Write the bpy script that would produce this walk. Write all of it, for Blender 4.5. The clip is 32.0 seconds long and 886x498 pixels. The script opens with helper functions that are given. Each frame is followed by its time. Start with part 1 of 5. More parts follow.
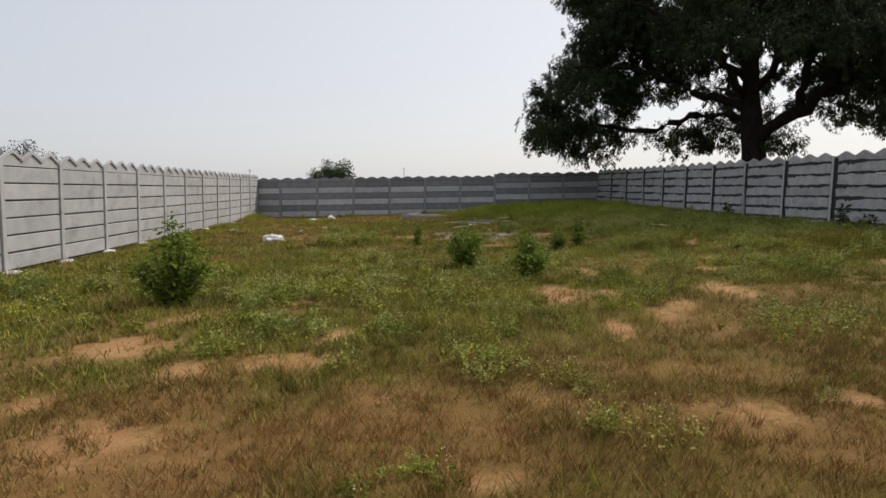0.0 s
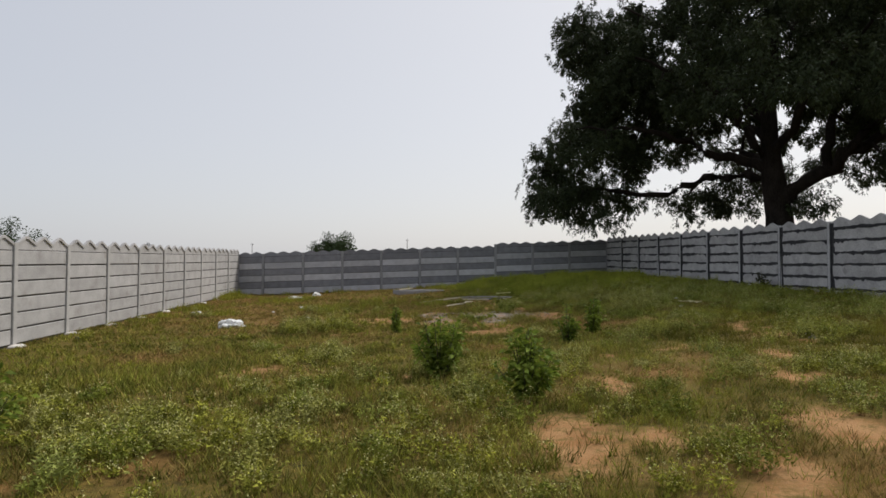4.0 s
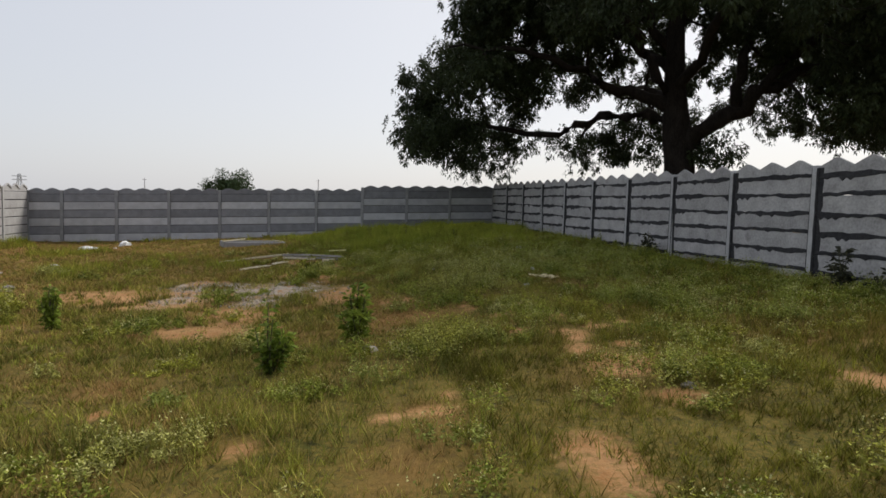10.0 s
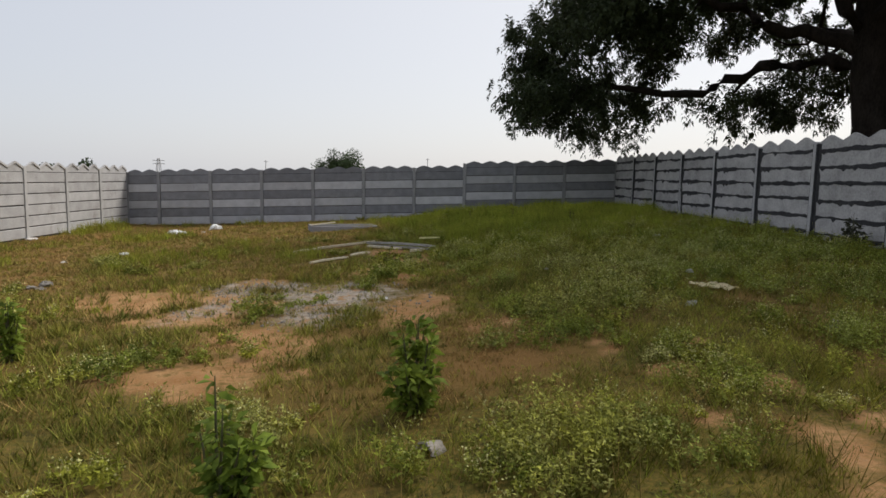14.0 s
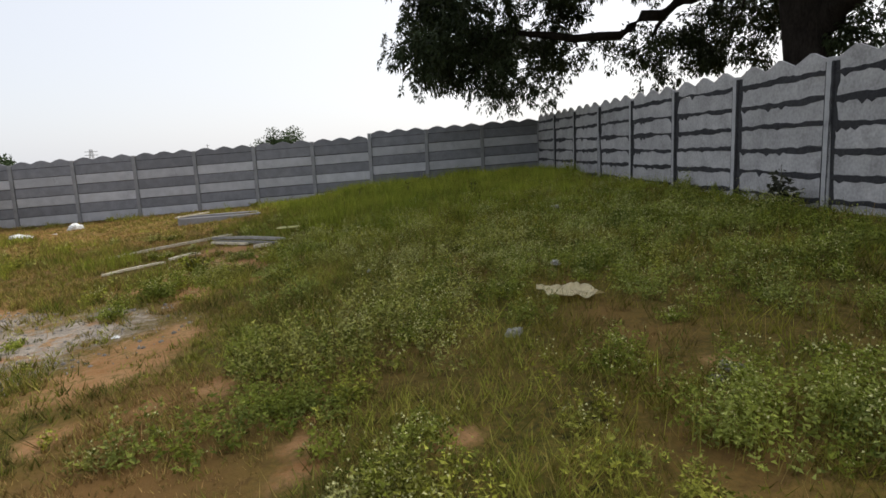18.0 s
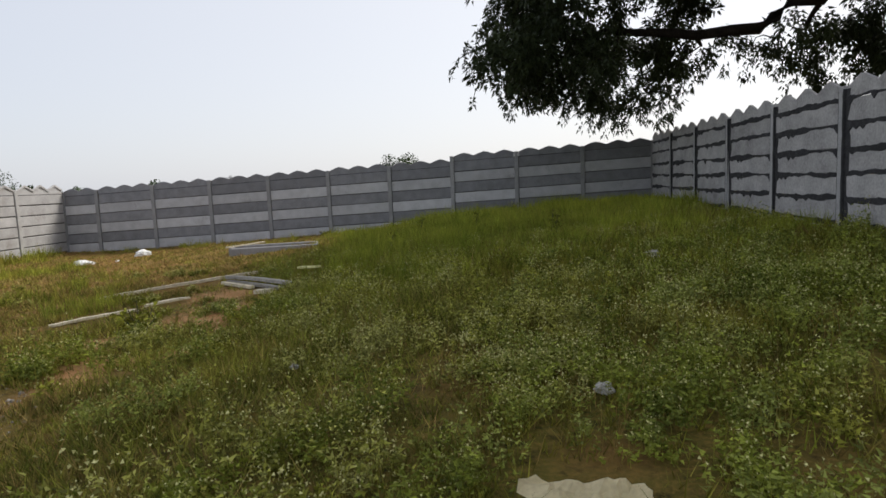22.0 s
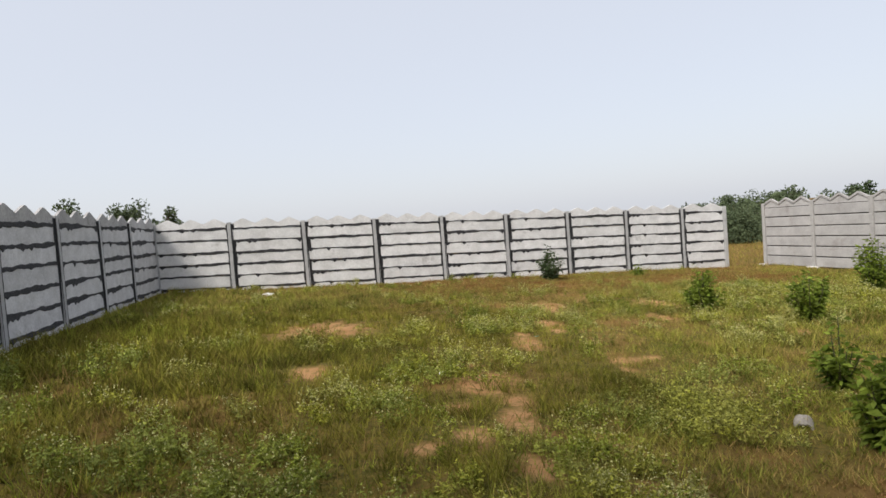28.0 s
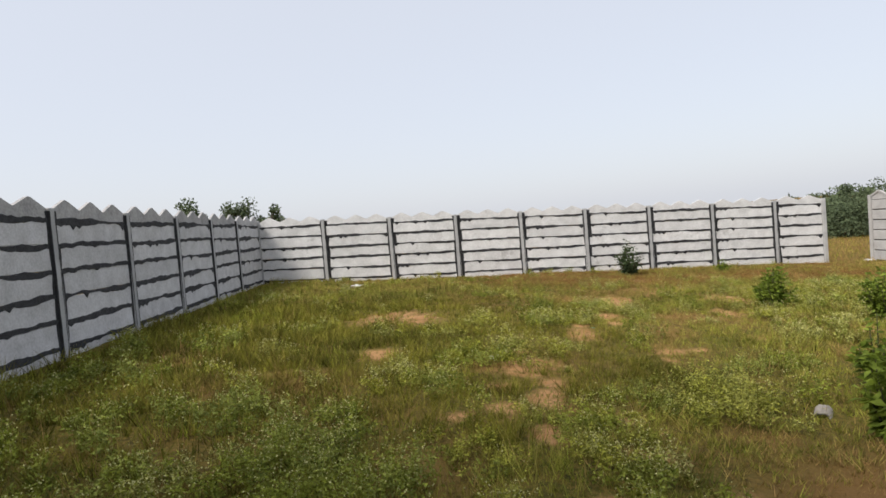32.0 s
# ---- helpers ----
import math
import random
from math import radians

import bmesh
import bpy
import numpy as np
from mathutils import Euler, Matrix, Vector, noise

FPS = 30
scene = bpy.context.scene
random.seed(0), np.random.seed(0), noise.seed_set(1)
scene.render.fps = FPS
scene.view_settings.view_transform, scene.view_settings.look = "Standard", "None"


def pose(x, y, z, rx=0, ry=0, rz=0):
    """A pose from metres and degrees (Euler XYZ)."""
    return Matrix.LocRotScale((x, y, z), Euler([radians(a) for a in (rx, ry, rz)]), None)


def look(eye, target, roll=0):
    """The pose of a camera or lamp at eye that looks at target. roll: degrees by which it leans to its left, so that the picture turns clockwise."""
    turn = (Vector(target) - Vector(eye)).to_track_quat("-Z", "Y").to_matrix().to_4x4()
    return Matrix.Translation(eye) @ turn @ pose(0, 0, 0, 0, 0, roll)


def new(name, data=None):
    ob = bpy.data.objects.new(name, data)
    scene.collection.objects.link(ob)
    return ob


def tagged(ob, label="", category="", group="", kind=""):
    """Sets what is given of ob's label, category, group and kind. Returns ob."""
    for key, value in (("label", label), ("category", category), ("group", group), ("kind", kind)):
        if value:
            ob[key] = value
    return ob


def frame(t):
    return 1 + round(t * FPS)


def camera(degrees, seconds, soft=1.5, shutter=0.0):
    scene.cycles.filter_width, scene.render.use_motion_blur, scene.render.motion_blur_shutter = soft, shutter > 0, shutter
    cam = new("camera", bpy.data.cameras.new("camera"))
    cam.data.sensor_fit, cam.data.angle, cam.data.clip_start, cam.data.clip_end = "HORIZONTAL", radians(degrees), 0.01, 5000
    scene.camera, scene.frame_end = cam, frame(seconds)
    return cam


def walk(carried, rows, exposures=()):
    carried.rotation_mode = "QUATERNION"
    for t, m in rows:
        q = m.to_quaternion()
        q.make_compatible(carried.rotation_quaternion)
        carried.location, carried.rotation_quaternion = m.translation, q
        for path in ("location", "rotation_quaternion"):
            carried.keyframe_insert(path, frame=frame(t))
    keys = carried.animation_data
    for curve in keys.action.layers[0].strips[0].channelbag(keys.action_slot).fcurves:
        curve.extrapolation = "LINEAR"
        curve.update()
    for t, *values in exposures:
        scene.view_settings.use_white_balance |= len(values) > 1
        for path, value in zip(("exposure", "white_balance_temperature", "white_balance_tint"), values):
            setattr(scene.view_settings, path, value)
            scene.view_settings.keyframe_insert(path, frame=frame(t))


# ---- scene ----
cam = camera(73.98, 32.0, soft=1.6)
PATH = [
    (0, pose(7.52, -35.56, 1.304, 84.76, -1.05, -5.49)),
    (0.5, pose(7.69, -35.47, 1.201, 84.61, -2.18, -1.14)),
    (1, pose(7.77, -35.24, 1.143, 85.99, -1.94, -1.67)),
    (1.5, pose(7.85, -35.02, 1.145, 86.20, 0.36, -6.56)),
    (2, pose(7.95, -34.58, 1.203, 86.23, 0.51, -4.29)),
    (2.5, pose(8.04, -34.16, 1.274, 86.99, 0.33, 0.17)),
    (3, pose(8.12, -33.74, 1.341, 85.26, -0.17, -10.68)),
    (3.5, pose(8.18, -33.23, 1.385, 87.84, -0.00, -9.87)),
    (4, pose(8.31, -32.74, 1.424, 91.61, -0.11, -4.94)),
    (4.5, pose(8.56, -32.38, 1.475, 91.00, 0.49, -14.28)),
    (6.5, pose(9.80, -30.82, 1.651, 89.93, -1.34, -15.74)),
    (7, pose(10.13, -30.44, 1.660, 89.68, -2.19, -14.64)),
    (7.5, pose(10.49, -30.09, 1.642, 89.06, -0.23, -17.05)),
    (8, pose(10.86, -29.78, 1.625, 89.30, -1.34, -9.39)),
    (8.5, pose(11.25, -29.38, 1.647, 88.47, -2.36, -14.72)),
    (9, pose(11.56, -28.99, 1.677, 87.48, -0.96, -15.15)),
    (9.5, pose(11.74, -28.55, 1.688, 85.59, -1.19, -7.59)),
    (10, pose(11.90, -28.17, 1.671, 86.21, -1.66, -12.28)),
    (10.5, pose(12.08, -27.72, 1.622, 85.13, 0.91, -6.52)),
    (11, pose(12.29, -27.35, 1.581, 85.01, -3.44, -2.46)),
    (11.2, pose(12.33, -27.12, 1.585, 87.50, -4.06, -2.67)),
    (11.5, pose(12.41, -26.84, 1.594, 87.44, -1.80, -3.06)),
    (12, pose(12.44, -26.42, 1.628, 85.65, 0.29, 2.62)),
    (12.4, pose(12.42, -26.18, 1.661, 86.34, 0.32, 5.73)),
    (13, pose(12.33, -25.67, 1.724, 87.86, 1.48, -2.12)),
    (13.5, pose(12.37, -25.27, 1.702, 89.75, 1.81, -3.54)),
    (14, pose(12.48, -25.06, 1.683, 83.85, -1.05, -1.64)),
    (14.5, pose(12.63, -24.71, 1.684, 83.61, -1.32, -12.93)),
    (15, pose(12.81, -24.36, 1.681, 89.02, 0.37, -14.01)),
    (15.5, pose(13.03, -24.02, 1.681, 87.46, -1.07, -16.88)),
    (17.5, pose(14.35, -22.86, 1.666, 84.17, 3.08, -23.76)),
    (18, pose(14.66, -22.54, 1.653, 81.06, 2.68, -5.52)),
    (18.5, pose(14.84, -22.17, 1.622, 82.88, -1.03, 7.27)),
    (19, pose(15.07, -21.94, 1.600, 83.08, 1.59, 1.11)),
    (19.5, pose(15.20, -21.63, 1.621, 85.30, 0.47, -3.50)),
    (20, pose(15.41, -21.26, 1.657, 87.34, 0.47, -0.56)),
    (20.5, pose(15.49, -20.84, 1.718, 87.94, 2.71, -7.07)),
    (21, pose(15.67, -20.42, 1.730, 89.65, 0.59, -2.01)),
    (21.6, pose(15.90, -19.93, 1.663, 84.45, 0.80, 6.49)),
    (22, pose(15.88, -19.68, 1.570, 84.16, 2.35, 6.12)),
    (22.5, pose(16.01, -19.32, 1.610, 85.02, 2.00, 4.93)),
    (23, pose(16.22, -18.90, 1.684, 82.44, 0.56, 6.36)),
    (23.5, pose(16.38, -18.47, 1.737, 85.88, -2.72, 4.87)),
    (24, pose(16.36, -18.02, 1.779, 87.23, 0.92, 16.87)),
    (24.2, pose(16.31, -17.91, 1.792, 89.40, -0.42, 30.94)),
    (24.5, pose(16.29, -17.80, 1.808, 88.26, -0.80, 45.13)),
    (25, pose(16.30, -17.72, 1.839, 89.24, 0.78, 64.69)),
    (25.5, pose(16.31, -17.77, 1.868, 87.54, 2.22, 85.05)),
    (26, pose(16.28, -17.85, 1.892, 85.62, 3.91, 95.18)),
    (26.5, pose(16.27, -17.88, 1.900, 85.37, 6.26, 115.53)),
    (28.5, pose(16.28, -17.41, 1.913, 86.75, 3.48, 172.49)),
    (29, pose(16.24, -17.21, 1.935, 83.85, 3.37, 169.03)),
    (29.3, pose(16.11, -17.09, 1.958, 85.05, 4.54, 169.83)),
    (29.5, pose(16.06, -17.07, 1.966, 84.30, 2.61, 171.39)),
    (30, pose(15.94, -16.99, 1.974, 83.79, 4.13, 173.53)),
    (30.5, pose(15.88, -16.94, 1.971, 86.18, 4.62, 175.21)),
    (31, pose(15.85, -16.91, 1.963, 87.70, 4.98, 177.43)),
    (31.5, pose(15.85, -16.92, 1.951, 86.48, 4.90, 177.64)),
    (32, pose(15.91, -16.80, 1.938, 87.74, 4.69, 176.88)),
]
walk(cam, PATH, [(0.0, 0.06), (4.0, -0.02), (8.0, -0.05), (9.0, 0.05), (15.0, 0.17), (17.5, 0.46), (18.5, 0.45), (20.0, 0.36), (22.0, 0.34), (24.0, 0.32), (25.0, 0.04), (26.0, 0.14), (26.5, 0.18), (28.5, 0.4), (32.0, 0.4)])

# world, sun
SUN_AZ, SUN_EL = radians(54), radians(50)      # azimuth from the +y axis towards +x
world = bpy.data.worlds.new("World")
scene.world = world
world.use_nodes = True
wt = world.node_tree
for n_ in list(wt.nodes):
    wt.nodes.remove(n_)
w_out = wt.nodes.new("ShaderNodeOutputWorld")
w_bg = wt.nodes.new("ShaderNodeBackground")
w_sky = wt.nodes.new("ShaderNodeTexSky")
w_sky.sky_type = "NISHITA"
w_sky.sun_disc = False
w_sky.sun_elevation = SUN_EL
w_sky.sun_rotation = SUN_AZ
w_sky.dust_density = 3.0
w_sky.air_density = 1.0
w_mix = wt.nodes.new("ShaderNodeMix")
w_mix.data_type = "RGBA"
w_mix.inputs[0].default_value = 0.68
# thin overcast veil, brighter towards the sun
w_grad = wt.nodes.new("ShaderNodeTexGradient")
w_grad.gradient_type = "DIAGONAL"
w_veil = wt.nodes.new("ShaderNodeMix")
w_veil.data_type = "RGBA"
w_veil.inputs[6].default_value = (6.45, 6.65, 7.2, 1)
w_veil.inputs[7].default_value = (9.7, 9.4, 9.15, 1)
wt.links.new(w_grad.outputs["Fac"], w_veil.inputs[0])
wt.links.new(w_veil.outputs[2], w_mix.inputs[7])
wt.links.new(w_sky.outputs[0], w_mix.inputs[6])
wt.links.new(w_mix.outputs[2], w_bg.inputs[0])
w_bg.inputs[1].default_value = 0.108
wt.links.new(w_bg.outputs[0], w_out.inputs[0])
sun = new("sun", bpy.data.lights.new("sun", "SUN"))
sun.data.energy = 2.9
sun.data.angle = radians(18)
sun.data.color = (1.0, 0.95, 0.87)
sdir = Vector((math.sin(SUN_AZ) * math.cos(SUN_EL), math.cos(SUN_AZ) * math.cos(SUN_EL), math.sin(SUN_EL)))
sun.matrix_world = look(sdir * 60, (0, 0, 0))


# ---- materials ----
def mat(name, c1, c2, scale=6.0, fine=70.0, rough=0.85, bump=0.25, vary=0.0, island=0.0, stain=None, stain_scale=1.2,
        stain_at=0.58, translucent=0.0, tone=None, metal=0.0, stretch=(1, 1, 1), tight=0.14, shine=0.5):
    m = bpy.data.materials.new(name)
    m.use_nodes = True
    nt = m.node_tree
    nd, ln = nt.nodes, nt.links
    bsdf = nd["Principled BSDF"]
    bsdf.inputs["Roughness"].default_value = rough
    bsdf.inputs["Metallic"].default_value = metal
    bsdf.inputs["Specular IOR Level"].default_value = shine
    geo = nd.new("ShaderNodeNewGeometry")
    mp = nd.new("ShaderNodeMapping")
    mp.inputs["Scale"].default_value = stretch
    ln.new(geo.outputs["Position"], mp.inputs[0])
    n1 = nd.new("ShaderNodeTexNoise")
    n1.inputs["Scale"].default_value = scale
    n1.inputs["Detail"].default_value = 6
    n2 = nd.new("ShaderNodeTexNoise")
    n2.inputs["Scale"].default_value = fine
    n2.inputs["Detail"].default_value = 4
    ln.new(mp.outputs[0], n1.inputs["Vector"])
    ln.new(mp.outputs[0], n2.inputs["Vector"])
    add = nd.new("ShaderNodeMath")
    add.operation = "MULTIPLY_ADD"
    ln.new(n2.outputs[0], add.inputs[0])
    add.inputs[1].default_value = 0.5
    half = nd.new("ShaderNodeMath")
    half.operation = "MULTIPLY"
    half.inputs[1].default_value = 0.5
    ln.new(n1.outputs[0], half.inputs[0])
    ln.new(half.outputs[0], add.inputs[2])
    ramp = nd.new("ShaderNodeValToRGB")
    ramp.color_ramp.elements[0].position = 0.5 - tight
    ramp.color_ramp.elements[1].position = 0.5 + tight
    ramp.color_ramp.elements[0].color = (*c1, 1)
    ramp.color_ramp.elements[1].color = (*c2, 1)
    ln.new(add.outputs[0], ramp.inputs[0])
    col = ramp.outputs[0]
    if tone:
        at = nd.new("ShaderNodeAttribute")
        at.attribute_name = "tone"
        mx = nd.new("ShaderNodeMix")
        mx.data_type = "RGBA"
        ln.new(at.outputs["Fac"], mx.inputs[0])
        ln.new(col, mx.inputs[6])
        mx.inputs[7].default_value = (*tone, 1)
        col = mx.outputs[2]
    if stain:
        n3 = nd.new("ShaderNodeTexNoise")
        n3.inputs["Scale"].default_value = stain_scale
        n3.inputs["Detail"].default_value = 8
        n3.inputs["Roughness"].default_value = 0.65
        ln.new(geo.outputs["Position"], n3.inputs["Vector"])
        mr = nd.new("ShaderNodeMapRange")
        mr.inputs[1].default_value = stain_at
        mr.inputs[2].default_value = stain_at + 0.16
        ln.new(n3.outputs[0], mr.inputs[0])
        mx = nd.new("ShaderNodeMix")
        mx.data_type = "RGBA"
        ln.new(mr.outputs[0], mx.inputs[0])
        ln.new(col, mx.inputs[6])
        mx.inputs[7].default_value = (*stain, 1)
        col = mx.outputs[2]
    if vary or island:
        src = nd.new("ShaderNodeObjectInfo").outputs["Random"] if vary else geo.outputs["Random Per Island"]
        k = vary or island
        mr = nd.new("ShaderNodeMapRange")
        mr.inputs[3].default_value = 1 - k
        mr.inputs[4].default_value = 1 + k
        ln.new(src, mr.inputs[0])
        hs = nd.new("ShaderNodeHueSaturation")
        ln.new(mr.outputs[0], hs.inputs["Value"])
        ln.new(col, hs.inputs["Color"])
        col = hs.outputs[0]
    ln.new(col, bsdf.inputs["Base Color"])
    if bump:
        bp = nd.new("ShaderNodeBump")
        bp.inputs["Strength"].default_value = bump
        bp.inputs["Distance"].default_value = 0.02
        ln.new(add.outputs[0], bp.inputs["Height"])
        ln.new(bp.outputs[0], bsdf.inputs["Normal"])
    if translucent:
        tr = nd.new("ShaderNodeBsdfTranslucent")
        ln.new(col, tr.inputs[0])
        ms = nd.new("ShaderNodeMixShader")
        ms.inputs[0].default_value = translucent
        ln.new(bsdf.outputs[0], ms.inputs[1])
        ln.new(tr.outputs[0], ms.inputs[2])
        ln.new(ms.outputs[0], nd["Material Output"].inputs[0])
    return m


M_CONC_W = mat("pale_concrete", (0.32, 0.312, 0.307), (0.455, 0.444, 0.438), 3.0, 45, 0.9, 0.25, vary=0.07, stain=(0.27, 0.25, 0.235), stain_scale=1.3, stain_at=0.56)
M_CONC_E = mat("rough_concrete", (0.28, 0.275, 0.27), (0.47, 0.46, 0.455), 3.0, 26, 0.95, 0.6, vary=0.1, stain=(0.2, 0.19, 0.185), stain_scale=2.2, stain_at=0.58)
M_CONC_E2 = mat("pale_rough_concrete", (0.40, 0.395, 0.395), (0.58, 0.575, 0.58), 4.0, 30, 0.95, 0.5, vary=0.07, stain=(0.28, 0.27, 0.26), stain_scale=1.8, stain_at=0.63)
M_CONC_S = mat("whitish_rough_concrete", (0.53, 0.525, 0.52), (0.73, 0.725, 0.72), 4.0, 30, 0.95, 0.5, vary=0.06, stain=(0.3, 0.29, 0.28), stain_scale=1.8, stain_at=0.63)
M_CONC_NL = mat("grey_concrete", (0.37, 0.37, 0.385), (0.53, 0.53, 0.55), 3.0, 40, 0.9, 0.3, vary=0.12, stain=(0.16, 0.16, 0.17), stain_at=0.6)
M_CONC_ND = mat("dark_cement", (0.165, 0.167, 0.18), (0.25, 0.252, 0.27), 3.5, 50, 0.9, 0.3, vary=0.12, stain=(0.15, 0.15, 0.16), stain_at=0.62)
M_POST_W = mat("post_concrete", (0.33, 0.32, 0.31), (0.45, 0.44, 0.43), 5.0, 60, 0.9, 0.3, vary=0.08, stain=(0.25, 0.23, 0.22), stain_scale=2.5)
M_POST_E = mat("grey_post_concrete", (0.33, 0.33, 0.33), (0.46, 0.46, 0.46), 5.0, 60, 0.9, 0.3, vary=0.1, stain=(0.2, 0.2, 0.2), stain_scale=3)
M_POST_N = mat("dim_post_concrete", (0.23, 0.23, 0.237), (0.33, 0.33, 0.337), 5.0, 60, 0.9, 0.3, vary=0.15)
M_MORTAR = mat("dark_mortar", (0.016, 0.016, 0.018), (0.045, 0.045, 0.048), 14, 90, 0.95, 0.6, vary=0.15)
M_JOINT = mat("thin_joint", (0.03, 0.028, 0.026), (0.06, 0.055, 0.05), 12, 80, 0.95, 0.3)
M_FOOT = mat("footing_cement", (0.46, 0.43, 0.40), (0.62, 0.59, 0.55), 9, 60, 0.95, 0.5, vary=0.1)
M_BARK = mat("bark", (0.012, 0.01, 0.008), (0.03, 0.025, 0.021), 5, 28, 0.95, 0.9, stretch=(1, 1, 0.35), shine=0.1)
M_TWIG = mat("twig_bark", (0.035, 0.028, 0.02), (0.075, 0.06, 0.045), 9, 60, 0.9, 0.4)
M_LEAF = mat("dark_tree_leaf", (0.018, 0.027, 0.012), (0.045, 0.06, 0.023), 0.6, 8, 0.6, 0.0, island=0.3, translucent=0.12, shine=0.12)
M_FARLEAF = mat("far_tree_leaf", (0.065, 0.09, 0.045), (0.115, 0.145, 0.075), 0.25, 3, 0.8, 0.0, island=0.3, translucent=0.15, shine=0.2)
M_ACACIA = mat("feathery_leaf", (0.09, 0.15, 0.035), (0.165, 0.235, 0.07), 0.5, 5, 0.7, 0.0, island=0.3, translucent=0.25, shine=0.2)
M_SHRUB = mat("shrub_leaf", (0.07, 0.115, 0.013), (0.25, 0.315, 0.045), 3, 20, 0.7, 0.0, island=0.4, translucent=0.38, shine=0.2)
M_REDSPROUT = mat("dull_sprout_leaf", (0.025, 0.028, 0.018), (0.055, 0.055, 0.03), 5, 30, 0.6, 0.0, island=0.3, translucent=0.15, shine=0.2)
M_STEM = mat("green_stem", (0.05, 0.06, 0.02), (0.1, 0.09, 0.04), 9, 60, 0.8, 0.2)
M_GRASS = mat("grass_blade", (0.085, 0.1, 0.016), (0.3, 0.305, 0.05), 1.1, 7, 0.8, 0.0, island=0.5, tone=(0.36, 0.225, 0.09), translucent=0.12, tight=0.09, shine=0.12)
M_WEED = mat("weed_leaf", (0.105, 0.12, 0.014), (0.36, 0.36, 0.048), 1.4, 9, 0.75, 0.0, island=0.55, translucent=0.15, tight=0.1, tone=(0.36, 0.35, 0.12), shine=0.15)
M_DEEPGRASS = mat("deep_grass_blade", (0.07, 0.077, 0.01), (0.245, 0.235, 0.033), 1.1, 7, 0.8, 0.0, island=0.5, tone=(0.22, 0.15, 0.05), translucent=0.12, tight=0.09, shine=0.12)
M_DRYGRASS = mat("dry_grass_blade", (0.085, 0.075, 0.02), (0.2, 0.15, 0.04), 1.1, 7, 0.85, 0.0, island=0.35, tone=(0.28, 0.13, 0.05), translucent=0.1, tight=0.09, shine=0.1)
M_GREENWEED = mat("fresh_weed_leaf", (0.08, 0.105, 0.013), (0.29, 0.325, 0.045), 1.6, 9, 0.7, 0.0, island=0.45, translucent=0.15, tight=0.12, tone=(0.3, 0.33, 0.1), shine=0.15)
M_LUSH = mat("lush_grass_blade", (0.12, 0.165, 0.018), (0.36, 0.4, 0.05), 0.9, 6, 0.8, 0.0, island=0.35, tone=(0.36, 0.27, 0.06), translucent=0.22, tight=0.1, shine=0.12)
M_FARDARK = mat("dark_far_leaf", (0.03, 0.05, 0.022), (0.07, 0.1, 0.042), 0.3, 3, 0.8, 0.0, island=0.3, translucent=0.1, shine=0.15)
M_FLOWER = mat("tiny_flower", (0.44, 0.43, 0.16), (0.62, 0.59, 0.28), 5, 30, 0.8, 0.0, island=0.2, shine=0.15)
M_PLANK = mat("weathered_plank", (0.42, 0.365, 0.255), (0.74, 0.66, 0.49), 3, 40, 0.85, 0.4, vary=0.15, stretch=(1, 6, 6))
M_GREYPLANK = mat("grey_plank", (0.13, 0.12, 0.105), (0.36, 0.34, 0.3), 4, 40, 0.9, 0.4, vary=0.2)
M_SACK = mat("white_sack", (0.62, 0.62, 0.6), (0.82, 0.82, 0.8), 7, 50, 0.6, 0.4, stain=(0.35, 0.33, 0.29), stain_scale=6, stain_at=0.62)
M_PAPER = mat("cream_sheet", (0.66, 0.58, 0.36), (0.83, 0.75, 0.5), 5, 40, 0.7, 0.3, stain=(0.4, 0.36, 0.22), stain_scale=5, stain_at=0.6)
M_PLASTIC = mat("clear_plastic", (0.27, 0.26, 0.23), (0.46, 0.45, 0.41), 12, 60, 0.6, 0.4, shine=0.15)
M_BLACK = mat("black_sheet", (0.012, 0.012, 0.013), (0.03, 0.03, 0.03), 6, 40, 0.5, 0.3)
M_STONE = mat("grey_stone", (0.15, 0.135, 0.115), (0.3, 0.27, 0.23), 10, 60, 0.9, 0.4, island=0.25, vary=0)
M_YELLOW = mat("yellow_board", (0.6, 0.55, 0.2), (0.72, 0.68, 0.35), 6, 40, 0.8, 0.3)
M_MAST = mat("galvanised_steel", (0.3, 0.31, 0.32), (0.42, 0.43, 0.44), 4, 40, 0.5, 0.1, metal=0.4)
M_RENDER = mat("pale_render", (0.38, 0.39, 0.41), (0.48, 0.485, 0.5), 0.4, 6, 0.9, 0.1)
M_GLASSY = mat("dark_window", (0.08, 0.09, 0.1), (0.13, 0.14, 0.15), 2, 20, 0.25, 0.0)
M_TEAL = mat("teal_plastic", (0.03, 0.3, 0.24), (0.05, 0.4, 0.32), 8, 40, 0.5, 0.1)


